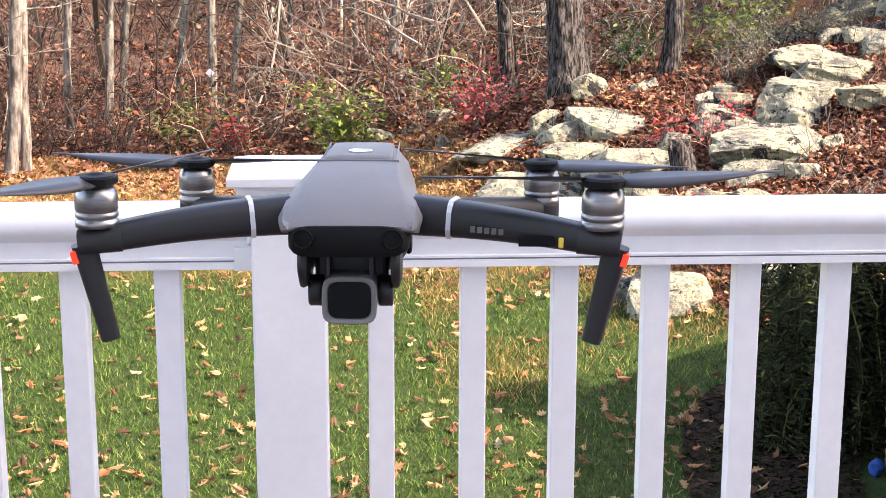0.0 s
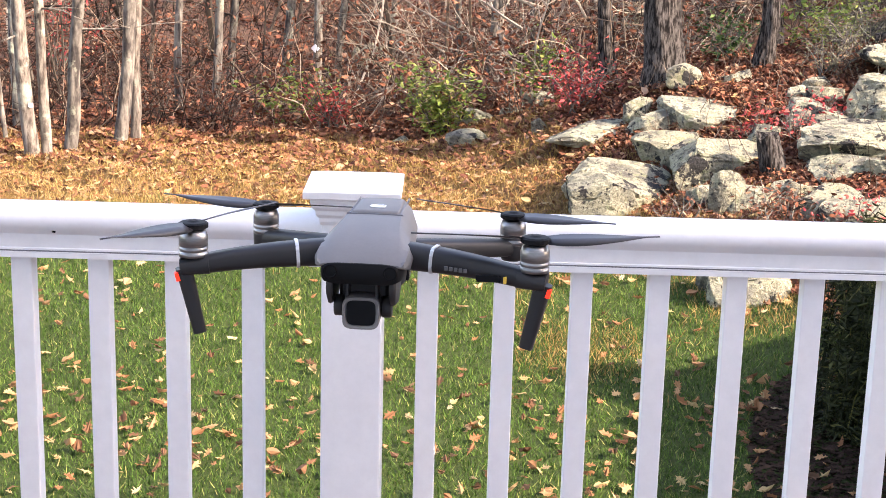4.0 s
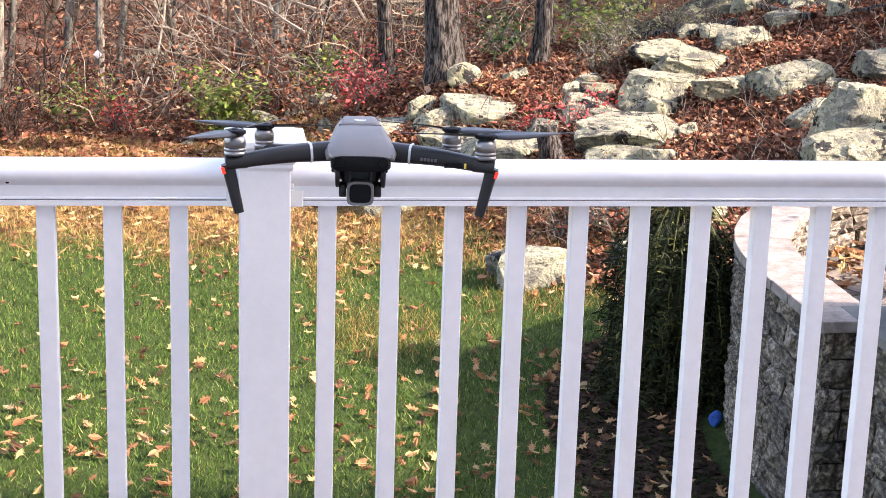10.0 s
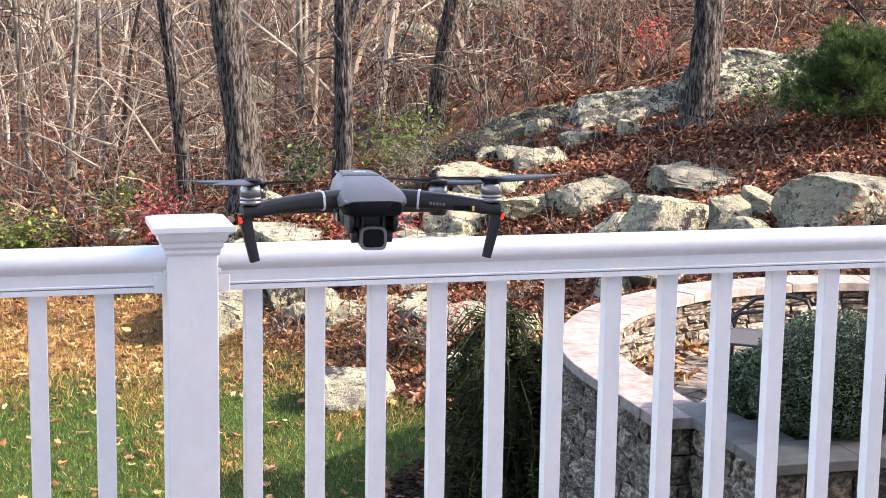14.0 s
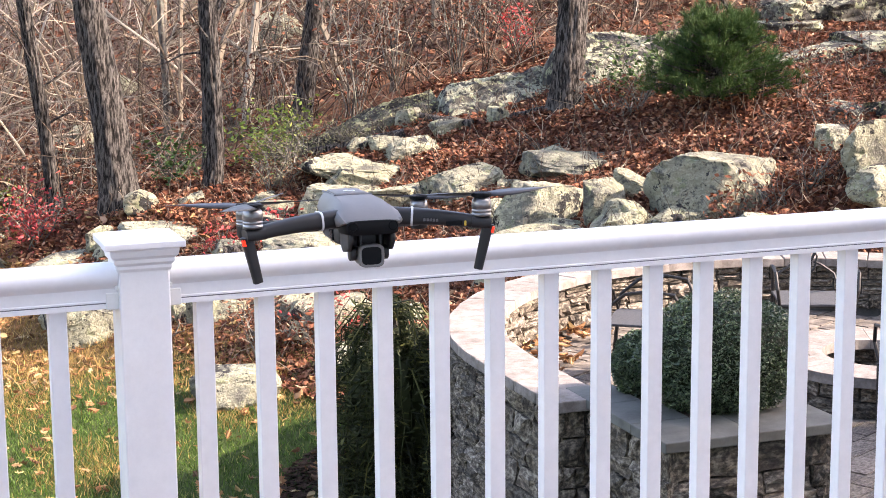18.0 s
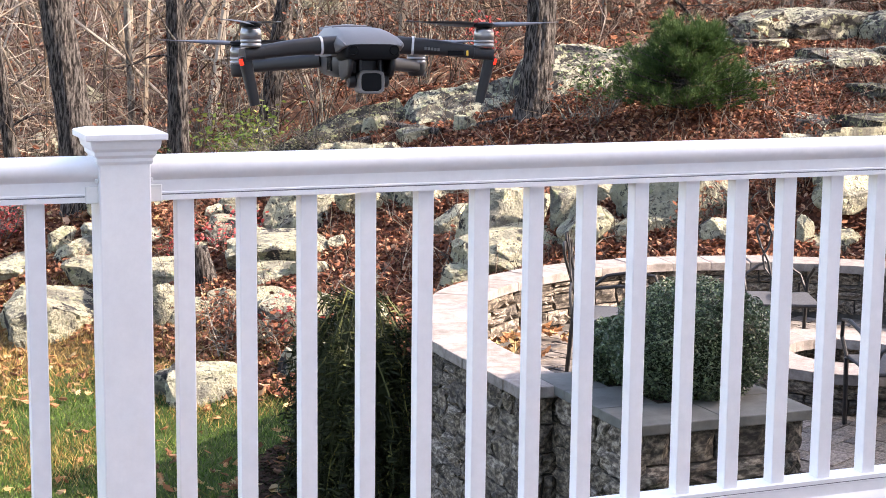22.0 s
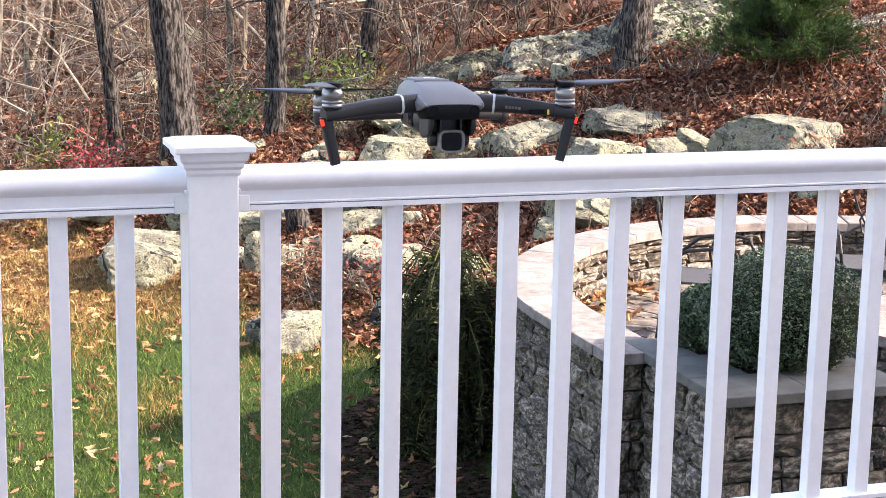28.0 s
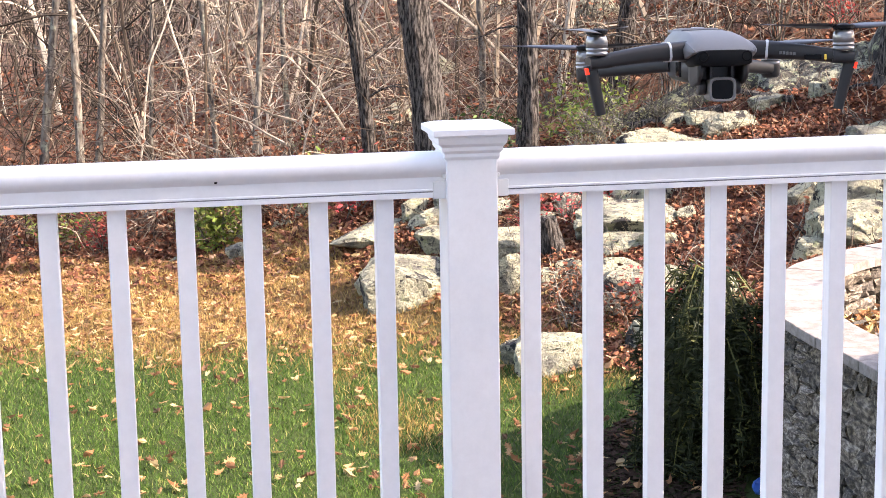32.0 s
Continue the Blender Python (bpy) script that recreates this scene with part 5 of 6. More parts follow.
def build_trees():
    tree("oak_tree", 2.33, 14.55, 0.40, 9.5, (-0.125, 0.02), 1, BARK, "large leaning oak with deeply furrowed dark bark", 2.6, 7)
    oak = tree("oak_tree", 6.99, 13.34, 0.35, 9.0, (0.035, 0.0), 2, BARK, "straight forked oak with furrowed bark and withered brown leaves", 1.9, 8, True, reach=2.0)
    rng = np.random.default_rng(12)
    pos = []
    for i in range(13):
        br = Heap()
        pts = wander(rng, (0.15, 0.05, 1.75 + 0.12 * i), (1, rng.uniform(-0.1, 0.9), rng.uniform(-0.05, 0.4)), rng.uniform(2.2, 5.2), 8, 0.12, 0.0)
        br.tube(pts, np.linspace(0.030, 0.006, 9), 6)
        for _ in range(9):
            k = rng.integers(2, 9)
            tw = wander(rng, pts[k], (rng.normal(), rng.normal(), -0.25), rng.uniform(0.4, 0.9), 4, 0.25, -0.05)
            br.tube(tw, np.linspace(0.008, 0.003, 5), 4)
            for _ in range(10):
                pos.append(tw[rng.integers(1, 5)] + rng.normal(0, 0.10, 3) + np.array([0, 0, -0.05]))
        br.make("branch", BARK, oak)
    leaves("foliage", np.array(pos), 0.105, LEAF_DULL, rng, OAK_OUTLINE, 1.4, 0.4, oak, "withered red-brown oak leaves still hanging")
    tree("forked_tree", 3.30, 14.55, 0.19, 9.0, (0.03, 0.05), 3, BARK, "slender dark tree with a fork", 1.3, 9, True)
    tree("forked_tree", 3.75, 16.4, 0.24, 9.0, (-0.03, 0.02), 31, BARK, "dark tree standing close behind another", 1.8, 7)
    tree("leaning_tree", 5.0, 17.2, 0.27, 9.0, (0.19, 0.0), 4, BARK, "dark trunk leaning over the slope", 2.2, 7)
    tree("leaning_tree", 2.0, 17.2, 0.20, 8.5, (-0.12, 0.0), 5, BARK, "mottled grey trunk leaning away from the oak", 1.2, 9)
    tree("pale_tree", -1.69, 19.22, 0.13, 9.0, (-0.012, 0.0), 6, BARK_PALE, "slim pale-barked tree at the edge of the woods", 2.2, 5)
    rows = [(-4.45, 15.06, 0.17, -0.03), (-4.31, 15.12, 0.12, 0.0), (-4.26, 15.87, 0.16, 0.10), (-3.58, 16.29, 0.125, 0.055), (-3.71, 15.95, 0.16, 0.075), (-1.66, 21.57, 0.12, 0.09),
            (-0.82, 21.0, 0.075, 0.05), (-2.46, 22.19, 0.15, 0.14), (-3.17, 21.12, 0.12, 0.07), (-2.98, 18.34, 0.12, 0.06), (-4.99, 15.98, 0.055, -0.12), (0.2, 21.5, 0.10, -0.05),
            (12.9, 22.1, 0.20, -0.03), (13.25, 21.3, 0.14, 0.03), (15.2, 21.0, 0.15, 0.0), (10.4, 18.4, 0.07, 0.02), (14.0, 20.9, 0.09, 0.0), (3.8, 19.6, 0.11, -0.02), (0.6, 19.4, 0.10, 0.08), (1.2, 20.5, 0.09, -0.05), (-3.48, 18.67, 0.11, 0.03), (-5.23, 17.43, 0.16, 0.0)]
    for i, (x, y, g, l) in enumerate(rows):
        pale = i in (0, 1, 3, 5, 6, 15, 16)
        tree("pale_tree" if pale else "grey_tree", x, y, g, 8.5, (l, 0.0), 40 + i, BARK_PALE if pale else BARK_GREY,
             "slim pale-barked tree at the edge of the woods" if pale else "thin grey-barked tree at the edge of the woods", 1.4, 6, reach=1.4)


def build_woods():
    rng = np.random.default_rng(77)
    heap, pale, dim = Heap(), Heap(), Heap()
    # Bearings past about 45 degrees are unseen, added to shade the right-hand woods.
    for i in range(410):
        r = 22 + 38 * rng.uniform(0, 1) ** 1.2
        a = math.radians(rng.uniform(-20, 58))
        x, y = -0.4 + r * math.sin(a), -3.0 + r * math.cos(a)
        if y < 17 and x > 6:
            y += 4
        z = float(height(x, y)) - 0.1
        tall = rng.uniform(4.5, 9)
        g = rng.uniform(0.014, 0.04) * (1 + 0.8 * (rng.uniform() < 0.2))
        # Bearing picks the bark copy: shade-dark to the left, sun-pale ahead.
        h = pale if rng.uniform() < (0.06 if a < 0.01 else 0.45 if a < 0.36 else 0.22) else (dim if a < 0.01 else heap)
        pts = wander(rng, (x, y, z), (rng.normal(0, 0.22), rng.normal(0, 0.14), 1), tall, 12, 0.11, 0.03)
        h.tube(pts, np.linspace(g, g * 0.25, len(pts)), 5)
        for _ in range(rng.integers(10, 18)):
            k = pts[rng.integers(1, 9)] * 1.0
            b = rng.uniform(0, 2 * math.pi)
            limb(h, rng, k, (math.cos(b), math.sin(b), rng.uniform(-0.1, 0.8)), rng.uniform(0.8, 2.4), g * 0.42, 1, 3, 5)
    # arching pale boughs at the edge of the woods
    for i in range(24):
        x, y = rng.uniform(-0.6, 2.4), rng.uniform(17.6, 20.5)
        pts = wander(rng, (x, y, float(height(x, y)) + rng.uniform(0.0, 1.4)), (rng.normal(0, 1), rng.normal(0, 0.4), rng.uniform(0.1, 1)), rng.uniform(1.2, 2.8), 6, 0.16, -0.04)
        pale.tube(pts, np.linspace(0.022, 0.006, 7) * rng.uniform(0.5, 1.1), 5)
        for _ in range(5):
            limb(pale, rng, pts[rng.integers(1, 6)], (rng.normal(), rng.normal(0, 0.5), 0.5), rng.uniform(0.4, 1.1), 0.008, 1, 3, 3)
    # far hillside of thin saplings
    for i in range(6400):
        r = 30 + 38 * rng.uniform(0, 1) ** 0.8
        a = math.radians(rng.uniform(-20, 58))
        x, y = -0.4 + r * math.sin(a), -3.0 + r * math.cos(a)
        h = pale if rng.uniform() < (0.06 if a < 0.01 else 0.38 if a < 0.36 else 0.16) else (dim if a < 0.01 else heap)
        pts = wander(rng, (x, y, float(height(x, y)) - 0.1), (rng.normal(0, 0.4), rng.normal(0, 0.22), 1), rng.uniform(1.5, 5.0), 5, 0.2, 0.0)
        h.tube(pts, np.linspace(0.024, 0.007, 6) * rng.uniform(0.4, 1.3), 3)
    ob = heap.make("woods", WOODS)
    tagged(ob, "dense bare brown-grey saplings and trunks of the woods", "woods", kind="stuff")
    ob = dim.make("dim_woods", WOODS_SHADED)
    tagged(ob, "dense brown saplings behind the lawn, with shade in their colour", "woods", kind="stuff")
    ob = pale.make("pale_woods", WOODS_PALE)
    tagged(ob, "pale bare saplings of the woods, with sunlight in their colour", "woods", kind="stuff")
    # undergrowth of arching twigs
    brush, thicket = Heap(), Heap()
    tips = []
    for i in range(8700):
        r = 20.3 + 25 * rng.uniform(0, 1) ** 1.6
        a = math.radians(rng.uniform(-20, 58))
        x, y = -0.4 + r * math.sin(a), -3.0 + r * math.cos(a)
        if x > 4.5 and y < 15.5:
            continue
        z = float(height(x, y))
        pts = wander(rng, (x, y, z), (rng.normal(0, 0.6), rng.normal(0, 0.6), 1), rng.uniform(0.6, 2.4), 7, 0.34, -0.04)
        # Twigs on the left take the shade-darkened copy.
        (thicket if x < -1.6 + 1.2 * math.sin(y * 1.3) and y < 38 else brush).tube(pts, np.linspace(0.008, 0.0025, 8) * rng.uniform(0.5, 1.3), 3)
        if math.sin(x * 1.1 + y * 0.6) + math.sin(y * 0.8 - x * 0.5) > (-0.9 if x < 1 else 0.5):
            for _ in range(13 if r < 30 and x < 2.2 else 4):
                tips.append(pts[rng.integers(0, 7 if x < 1 else 4)] + rng.normal(0, 0.13, 3))
    ob = brush.make("brush", TWIG)
    tagged(ob, "tangle of bare brown twigs and undergrowth", "undergrowth", kind="stuff")
    ob = thicket.make("thicket", TWIG_SHADED)
    tagged(ob, "tangled thicket at the edge of the woods, darkened as if shaded", "undergrowth", kind="stuff")
    tips = np.array(tips)
    ob = leaves("hanging_leaves", tips[::2], 0.072, LEAF_DULL, rng, PLAIN_OUTLINE, 1.0, 0.3)
    tagged(ob, "withered red-brown leaves on the undergrowth", "leaves", kind="stuff")
    ob = leaves("hanging_leaves", tips[1::2][tips[1::2, 0] > -2.5], 0.098, LEAF_RED, rng, PLAIN_OUTLINE, 1.0, 0.3)
    tagged(ob, "curled orange-brown leaves on the undergrowth", "leaves", kind="stuff")


# ---- shrubs ----
def dome_leaves(rng, c, rx, ry, rz, n, bottom=-0.9):
    d = rng.normal(0, 1, (n * 2, 3))
    d /= np.linalg.norm(d, axis=1)[:, None]
    d = d[d[:, 2] > bottom][:n]
    s = 1 - 0.16 * rng.uniform(0, 1, len(d)) ** 1.5
    lump = 1 + 0.05 * np.sin(d[:, 0] * 9 + d[:, 2] * 7) * np.cos(d[:, 1] * 8) + 0.035 * np.sin(d[:, 0] * 23 + d[:, 1] * 17) * np.sin(d[:, 2] * 21)
    return np.array(c) + d * (s * lump)[:, None] * np.array([rx, ry, rz])


def boxwood(x, y, z, rx, ry, rz, seed, label):
    rng = np.random.default_rng(seed)
    t = thing("boxwood_shrub", (x, y, z), label, "shrub", "boxwood shrubs")
    bm = bmesh.new()
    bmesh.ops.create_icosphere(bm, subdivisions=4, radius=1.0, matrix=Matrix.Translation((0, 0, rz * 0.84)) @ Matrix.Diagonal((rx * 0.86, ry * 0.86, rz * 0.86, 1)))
    # Solid dark core stands for the shade behind the outer leaves.
    part("inner_foliage", bm, WEEPING, t, "dark core for the shade inside the foliage")
    pos = dome_leaves(rng, (0, 0, rz * 0.84), rx, ry, rz, int(24000 * rx / 0.4))
    leaves("foliage", pos, 0.019, BOXWOOD, rng, PLAIN_OUTLINE, 1.2, 0.1, t, "dense small green leaves")
    h = Heap()
    h.tube([(0, 0, -0.02), (0, 0, 0.2)], [0.03, 0.025], 8)
    h.make("stem", BARK, t)
    return t


def weeping_shrub():
    rng = np.random.default_rng(9)
    x, y = 2.84, 6.95
    z = float(floor_z(x, y))
    t = thing("weeping_evergreen", (x, y, z), "dark weeping evergreen shrub beside the stone wall", "shrub")
    h = Heap()
    pts = wander(rng, (0, 0, 0), (0.05, 0, 1), 1.25, 6, 0.06)
    h.tube(pts, np.linspace(0.05, 0.02, 7), 8)
    pos, hang = [], Heap()
    bm = bmesh.new()
    bmesh.ops.create_icosphere(bm, subdivisions=3, radius=1.0)
    for v in bm.verts:
        v.co = v.co * (1 + 0.25 * noise.noise(v.co * 2.5))
    bm.transform(Matrix.Translation((0.0, 0.05, 0.55)) @ Matrix.Diagonal((0.29, 0.28, 0.58, 1)))
    # Dark mass fills the gaps between boughs as built-in shade.
    part("inner_foliage", bm, WEEPING, t, "dense dark core for the shade between the boughs")
    for i in range(330):
        a = rng.uniform(0, 2 * math.pi)
        k = pts[rng.integers(2, 7)] + rng.normal(0, 0.03, 3)
        reach = rng.uniform(0.10, 0.44)
        out = np.array([math.cos(a) * 1.0, math.sin(a), 0])
        line = [k, k + out * reach * 0.6 + np.array([0, 0, 0.06]), k + out * reach + np.array([0, 0, -0.12])]
        drop = rng.uniform(0.2, 1.0)
        for j in range(1, 6):
            line.append(line[2] + out * 0.015 * j + rng.normal(0, 0.014, 3) + np.array([0, 0, -drop * j / 5]))
        line = np.array(line)
        line[:, 2] = np.maximum(line[:, 2], 0.05)
        hang.tube(line, np.linspace(0.006, 0.003, len(line)), 3)
        for j in range(46):
            s = rng.uniform(1, len(line) - 1.01)
            p = line[int(s)] + (line[int(s) + 1] - line[int(s)]) * (s % 1)
            pos.append(p + rng.normal(0, 0.022, 3))
    h.make("trunk", BARK, t)
    hang.make("drooping_foliage", WEEPING, t, "drooping boughs")
    leaves("foliage", np.array(pos), 0.055, WEEPING, rng, PLAIN_OUTLINE * np.array([0.5, 1.3]), 2.5, 0.1, t, "hanging dark green needles")


def needle_tufts(name, pos, way, length, n, material_, rng, parent, label=""):
    k = len(pos)
    d = rng.normal(0, 0.55, (k, n, 3)) + way[:, None, :]
    d /= np.linalg.norm(d, axis=2)[:, :, None]
    s = np.cross(d, rng.normal(0, 1, (k, n, 3)))
    s /= np.linalg.norm(s, axis=2)[:, :, None] + 1e-9
    p = np.repeat(pos[:, None, :], n, 1)
    L = length * rng.uniform(0.7, 1.2, (k, n, 1))
    v = np.stack([p - s * 0.003, p + s * 0.003, p + d * L], 2).reshape(-1, 3)
    return raw(name, v, np.arange(len(v)).reshape(-1, 3), material_, parent, label)


def pine_shrub(x, y, rx, tall, seed, label, dense=900):
    rng = np.random.default_rng(seed)
    z = float(floor_z(x, y)) - 0.03
    t = thing("pine_sapling", (x, y, z), label, "pine", "young pines")
    h, pos, way = Heap(), [], []
    h.tube([(0, 0, 0), (0.02, 0, tall * 0.5), (0.0, 0.02, tall * 0.95)], [0.045, 0.03, 0.008], 7)
    for i in range(int(190 * max(1, rx * tall / 1.25) ** 1.3)):
        a, u = rng.uniform(0, 2 * math.pi), rng.uniform(0.08, 0.98)
        reach = rx * (1.05 - 0.75 * u ** 1.4) * rng.uniform(0.6, 1.08)
        b = np.array([0, 0, u * tall * 0.85])
        e = b + np.array([math.cos(a) * reach, math.sin(a) * reach, tall * 0.10 + rng.uniform(0, 0.10) * tall])
        m = (b + e) / 2 + np.array([0, 0, -0.03])
        h.tube([b, m, e], [0.010, 0.008, 0.004], 4)
        for s in np.linspace(0.4, 1.0, 9):
            p = b * (1 - s) + e * s + rng.normal(0, 0.045, 3)
            pos.append(p)
            w = (e - b) / np.linalg.norm(e - b) * 0.8 + np.array([0, 0, 0.75])
            way.append(w)
    h.make("trunk", BARK, t)
    needle_tufts("needles", np.array(pos), np.array(way), 0.10, 32, PINE, rng, t, "long soft green needles")


def leafy_bush(name, x, y, w, tall, n, size, mat_, seed, label, category="bush", outline=PLAIN_OUTLINE):
    rng = np.random.default_rng(seed)
    z = float(floor_z(x, y)) - 0.03
    t = thing(name, (x, y, z), label, category)
    pos = []
    for i in range(11):
        h = Heap()
        a = rng.uniform(0, 2 * math.pi)
        pts = wander(rng, (rng.normal(0, 0.05), rng.normal(0, 0.05), 0), (math.cos(a) * w / tall * 0.8, math.sin(a) * w / tall * 0.8, 1), tall * rng.uniform(0.6, 1.15), 5, 0.16)
        h.tube(pts, np.linspace(0.009, 0.003, 6), 4)
        for j in range(n // 11):
            u = rng.uniform(1.2, 4.99)
            p = pts[int(u)] + (pts[int(u) + 1] - pts[int(u)]) * (u % 1)
            q = p + rng.normal(0, 0.07 + 0.06 * w, 3)
            if j % 6 == 0:
                h.tube([p, (p + q) / 2 + rng.normal(0, 0.02, 3), q], [0.004, 0.003, 0.002], 3)
            pos.append(q)
        h.make("stem", BARK_GREY, t)
    leaves("foliage", np.array(pos), size, mat_, rng, outline, 0.7, 0.2, t)
    return t


def build_shrubs():
    boxwood(3.74, 4.22, -0.762, 0.45, 0.39, 0.33, 3, "clipped round boxwood shrub on the stone planter")
    boxwood(3.47, 4.60, -0.762, 0.17, 0.17, 0.19, 4, "smaller boxwood shrub behind the round one")
    weeping_shrub()
    pine_shrub(7.90, 11.60, 0.84, 0.92, 5, "bushy green young pine on the slope")
    pine_shrub(15.1, 16.8, 1.2, 2.2, 6, "dark young pine above the rock ledge")
    leafy_bush("laurel_bush", -0.02, 16.9, 0.40, 0.95, 1100, 0.075, LEAF_GREEN, 7, "yellow-green leafy bush at the edge of the woods")
    leafy_bush("laurel_bush", 4.15, 15.2, 0.85, 0.75, 700, 0.075, LEAF_GREEN, 8, "sprawling yellow-green laurel on the slope")
    leafy_bush("laurel_bush", 3.0, 15.0, 0.45, 0.6, 330, 0.07, PINE, 81, "low dark green bush by the oak")
    leafy_bush("laurel_bush", 7.7, 12.9, 0.55, 0.75, 620, 0.06, PINE, 82, "low dark green bush behind the young pine")
    leafy_bush("red_bush", 1.45, 14.9, 0.5, 0.75, 420, 0.065, LEAF_CRIMSON, 9, "bush with crimson autumn leaves")
    leafy_bush("red_bush", 3.05, 12.9, 0.22, 0.3, 150, 0.06, LEAF_CRIMSON, 10, "small bush with crimson leaves between boulders")
    leafy_bush("red_bush", 3.65, 12.85, 0.35, 0.3, 180, 0.06, LEAF_CRIMSON, 11, "small bush with crimson leaves between boulders")
    for i, (x, y, w, h, n) in enumerate([(2.79, 10.35, 0.35, 0.5, 330), (3.37, 10.2, 0.25, 0.4, 200), (4.9, 10.4, 0.25, 0.3, 140), (3.3, 12.6, 0.25, 0.35, 160), (2.1, 11.4, 0.25, 0.3, 150), (1.5, 15.6, 0.5, 0.6, 260)]):
        leafy_bush("red_bush", x, y, w, h, n, 0.05, LEAF_CRIMSON if i in (1, 3, 5) else LEAF_RED, 260 + i, "small bush with crimson leaves between boulders" if i in (1, 3, 5) else "small twiggy bush with red-brown leaves between boulders")
    leafy_bush("red_bush", 7.9, 16.8, 0.5, 0.7, 260, 0.07, LEAF_CRIMSON, 12, "bush with crimson leaves behind the ridge")
    leafy_bush("red_bush", -1.35, 17.4, 0.35, 0.6, 260, 0.07, LEAF_CRIMSON, 13, "bush with crimson leaves at the edge of the woods")
    leafy_bush("red_bush", -5.8, 21.8, 0.8, 2.6, 500, 0.09, LEAF_CRIMSON, 14, "tall bush with red autumn leaves")
    for i, (x, y, w, h, n) in enumerate([(5.6, 16.6, 0.6, 2.2, 230), (6.3, 17.2, 0.7, 2.5, 260), (7.1, 16.9, 0.6, 2.4, 230), (5.0, 18.0, 0.7, 2.6, 230), (4.3, 17.6, 0.5, 1.6, 200), (7.9, 18.2, 0.7, 2.6, 240), (1.3, 18.3, 0.6, 1.2, 200)]):
        leafy_bush("red_sapling", x, y, w, h, n, 0.075, LEAF_DULL, 160 + i, "slender sapling with sparse red-brown leaves behind the ridge", "sapling")
    for i, (x, y, w, h, n) in enumerate([(7.35, 12.35, 0.55, 0.5, 120), (9.3, 11.9, 0.5, 0.4, 100), (10.2, 12.5, 0.6, 0.45, 120), (11.2, 11.6, 0.6, 0.4, 100), (8.6, 11.2, 0.5, 0.35, 90), (9.9, 11.1, 0.5, 0.35, 90), (6.4, 12.6, 0.5, 0.3, 90)]):
        leafy_bush("dead_bush", x, y, w, h, n, 0.055, LEAF_DULL, 360 + i, "dark withered bush on the leaf-covered slope", "bush")
    for i, (x, y) in enumerate([(4.2, 14.5), (4.8, 14.6), (3.9, 14.1), (4.5, 15.0)]):
        leafy_bush("twiggy_bush", x, y, 0.5, 0.55, 700, 0.028, LEAF_OLIVE, 460 + i, "low grey-green twiggy bush on the slope", "bush")
    # Oaks out of view, added to cast dappled shade on the right-hand slope.
    for i, (x, y) in enumerate([(13.6, 10.2), (14.7, 11.6), (15.9, 12.9), (14.4, 9.2), (17.0, 14.3), (15.6, 10.6), (13.2, 8.6)]):
        leafy_bush("young_oak", x, y, 1.1, 3.7, 1700, 0.12, LEAF_DULL, 560 + i, "unseen young oak with withered leaves, added to shade the slope", "tree", OAK_OUTLINE)
    leafy_bush("laurel_bush", -1.9, 18.0, 0.5, 0.9, 420, 0.085, LEAF_GREEN, 83, "dull green leafy bush among the undergrowth")
    leafy_bush("laurel_bush", 1.1, 17.6, 0.4, 0.9, 300, 0.08, LEAF_GREEN, 84, "dull green leafy bush among the undergrowth")
    for i, (x, y, w, h, n) in enumerate([(-1.5, 18.6, 0.4, 0.7, 260), (-2.8, 18.0, 0.5, 0.6, 260), (-3.6, 18.4, 0.5, 0.7, 260), (2.9, 11.0, 0.3, 0.35, 180), (3.1, 10.2, 0.3, 0.35, 200), (4.1, 10.6, 0.35, 0.3, 160),
                                          (7.3, 9.0, 0.5, 0.5, 200), (7.2, 12.7, 0.5, 0.5, 160), (8.9, 11.6, 0.5, 0.4, 160), (9.8, 12.6, 0.5, 0.4, 160), (7.0, 9.0, 0.4, 0.4, 160), (6.6, 9.1, 0.4, 0.4, 240), (0.9, 16.8, 0.6, 0.9, 380), (2.6, 15.9, 0.5, 0.8, 300), (8.3, 10.2, 0.5, 0.45, 260)]):
        leafy_bush("dry_bush", x, y, w, h, n, 0.062, LEAF_RED, 60 + i, "low bush with curled red-brown leaves", "bush", PLAIN_OUTLINE)


def fallen_log(name, p, q, r, seed, label, mat_):
    rng = np.random.default_rng(seed)
    a = np.array([p[0], p[1], float(floor_z(p[0], p[1])) + r * 0.7 + p[2]])
    b = np.array([q[0], q[1], float(floor_z(q[0], q[1])) + r * 0.7 + q[2]])
    h = Heap()
    pts = np.linspace(a, b, 8) + rng.normal(0, r * 0.12, (8, 3))
    h.tube(pts, r * rng.uniform(0.8, 1.1, 8), 10)
    for s in (0.35, 0.7):
        k = a + (b - a) * s
        h.tube(wander(rng, k, (rng.normal(), -0.5, 1), r * 2.5, 3, 0.2), [r * 0.3, r * 0.25, r * 0.18, r * 0.1], 5)
    ob = h.make(name, mat_)
    tagged(ob, label, "log", "fallen logs")


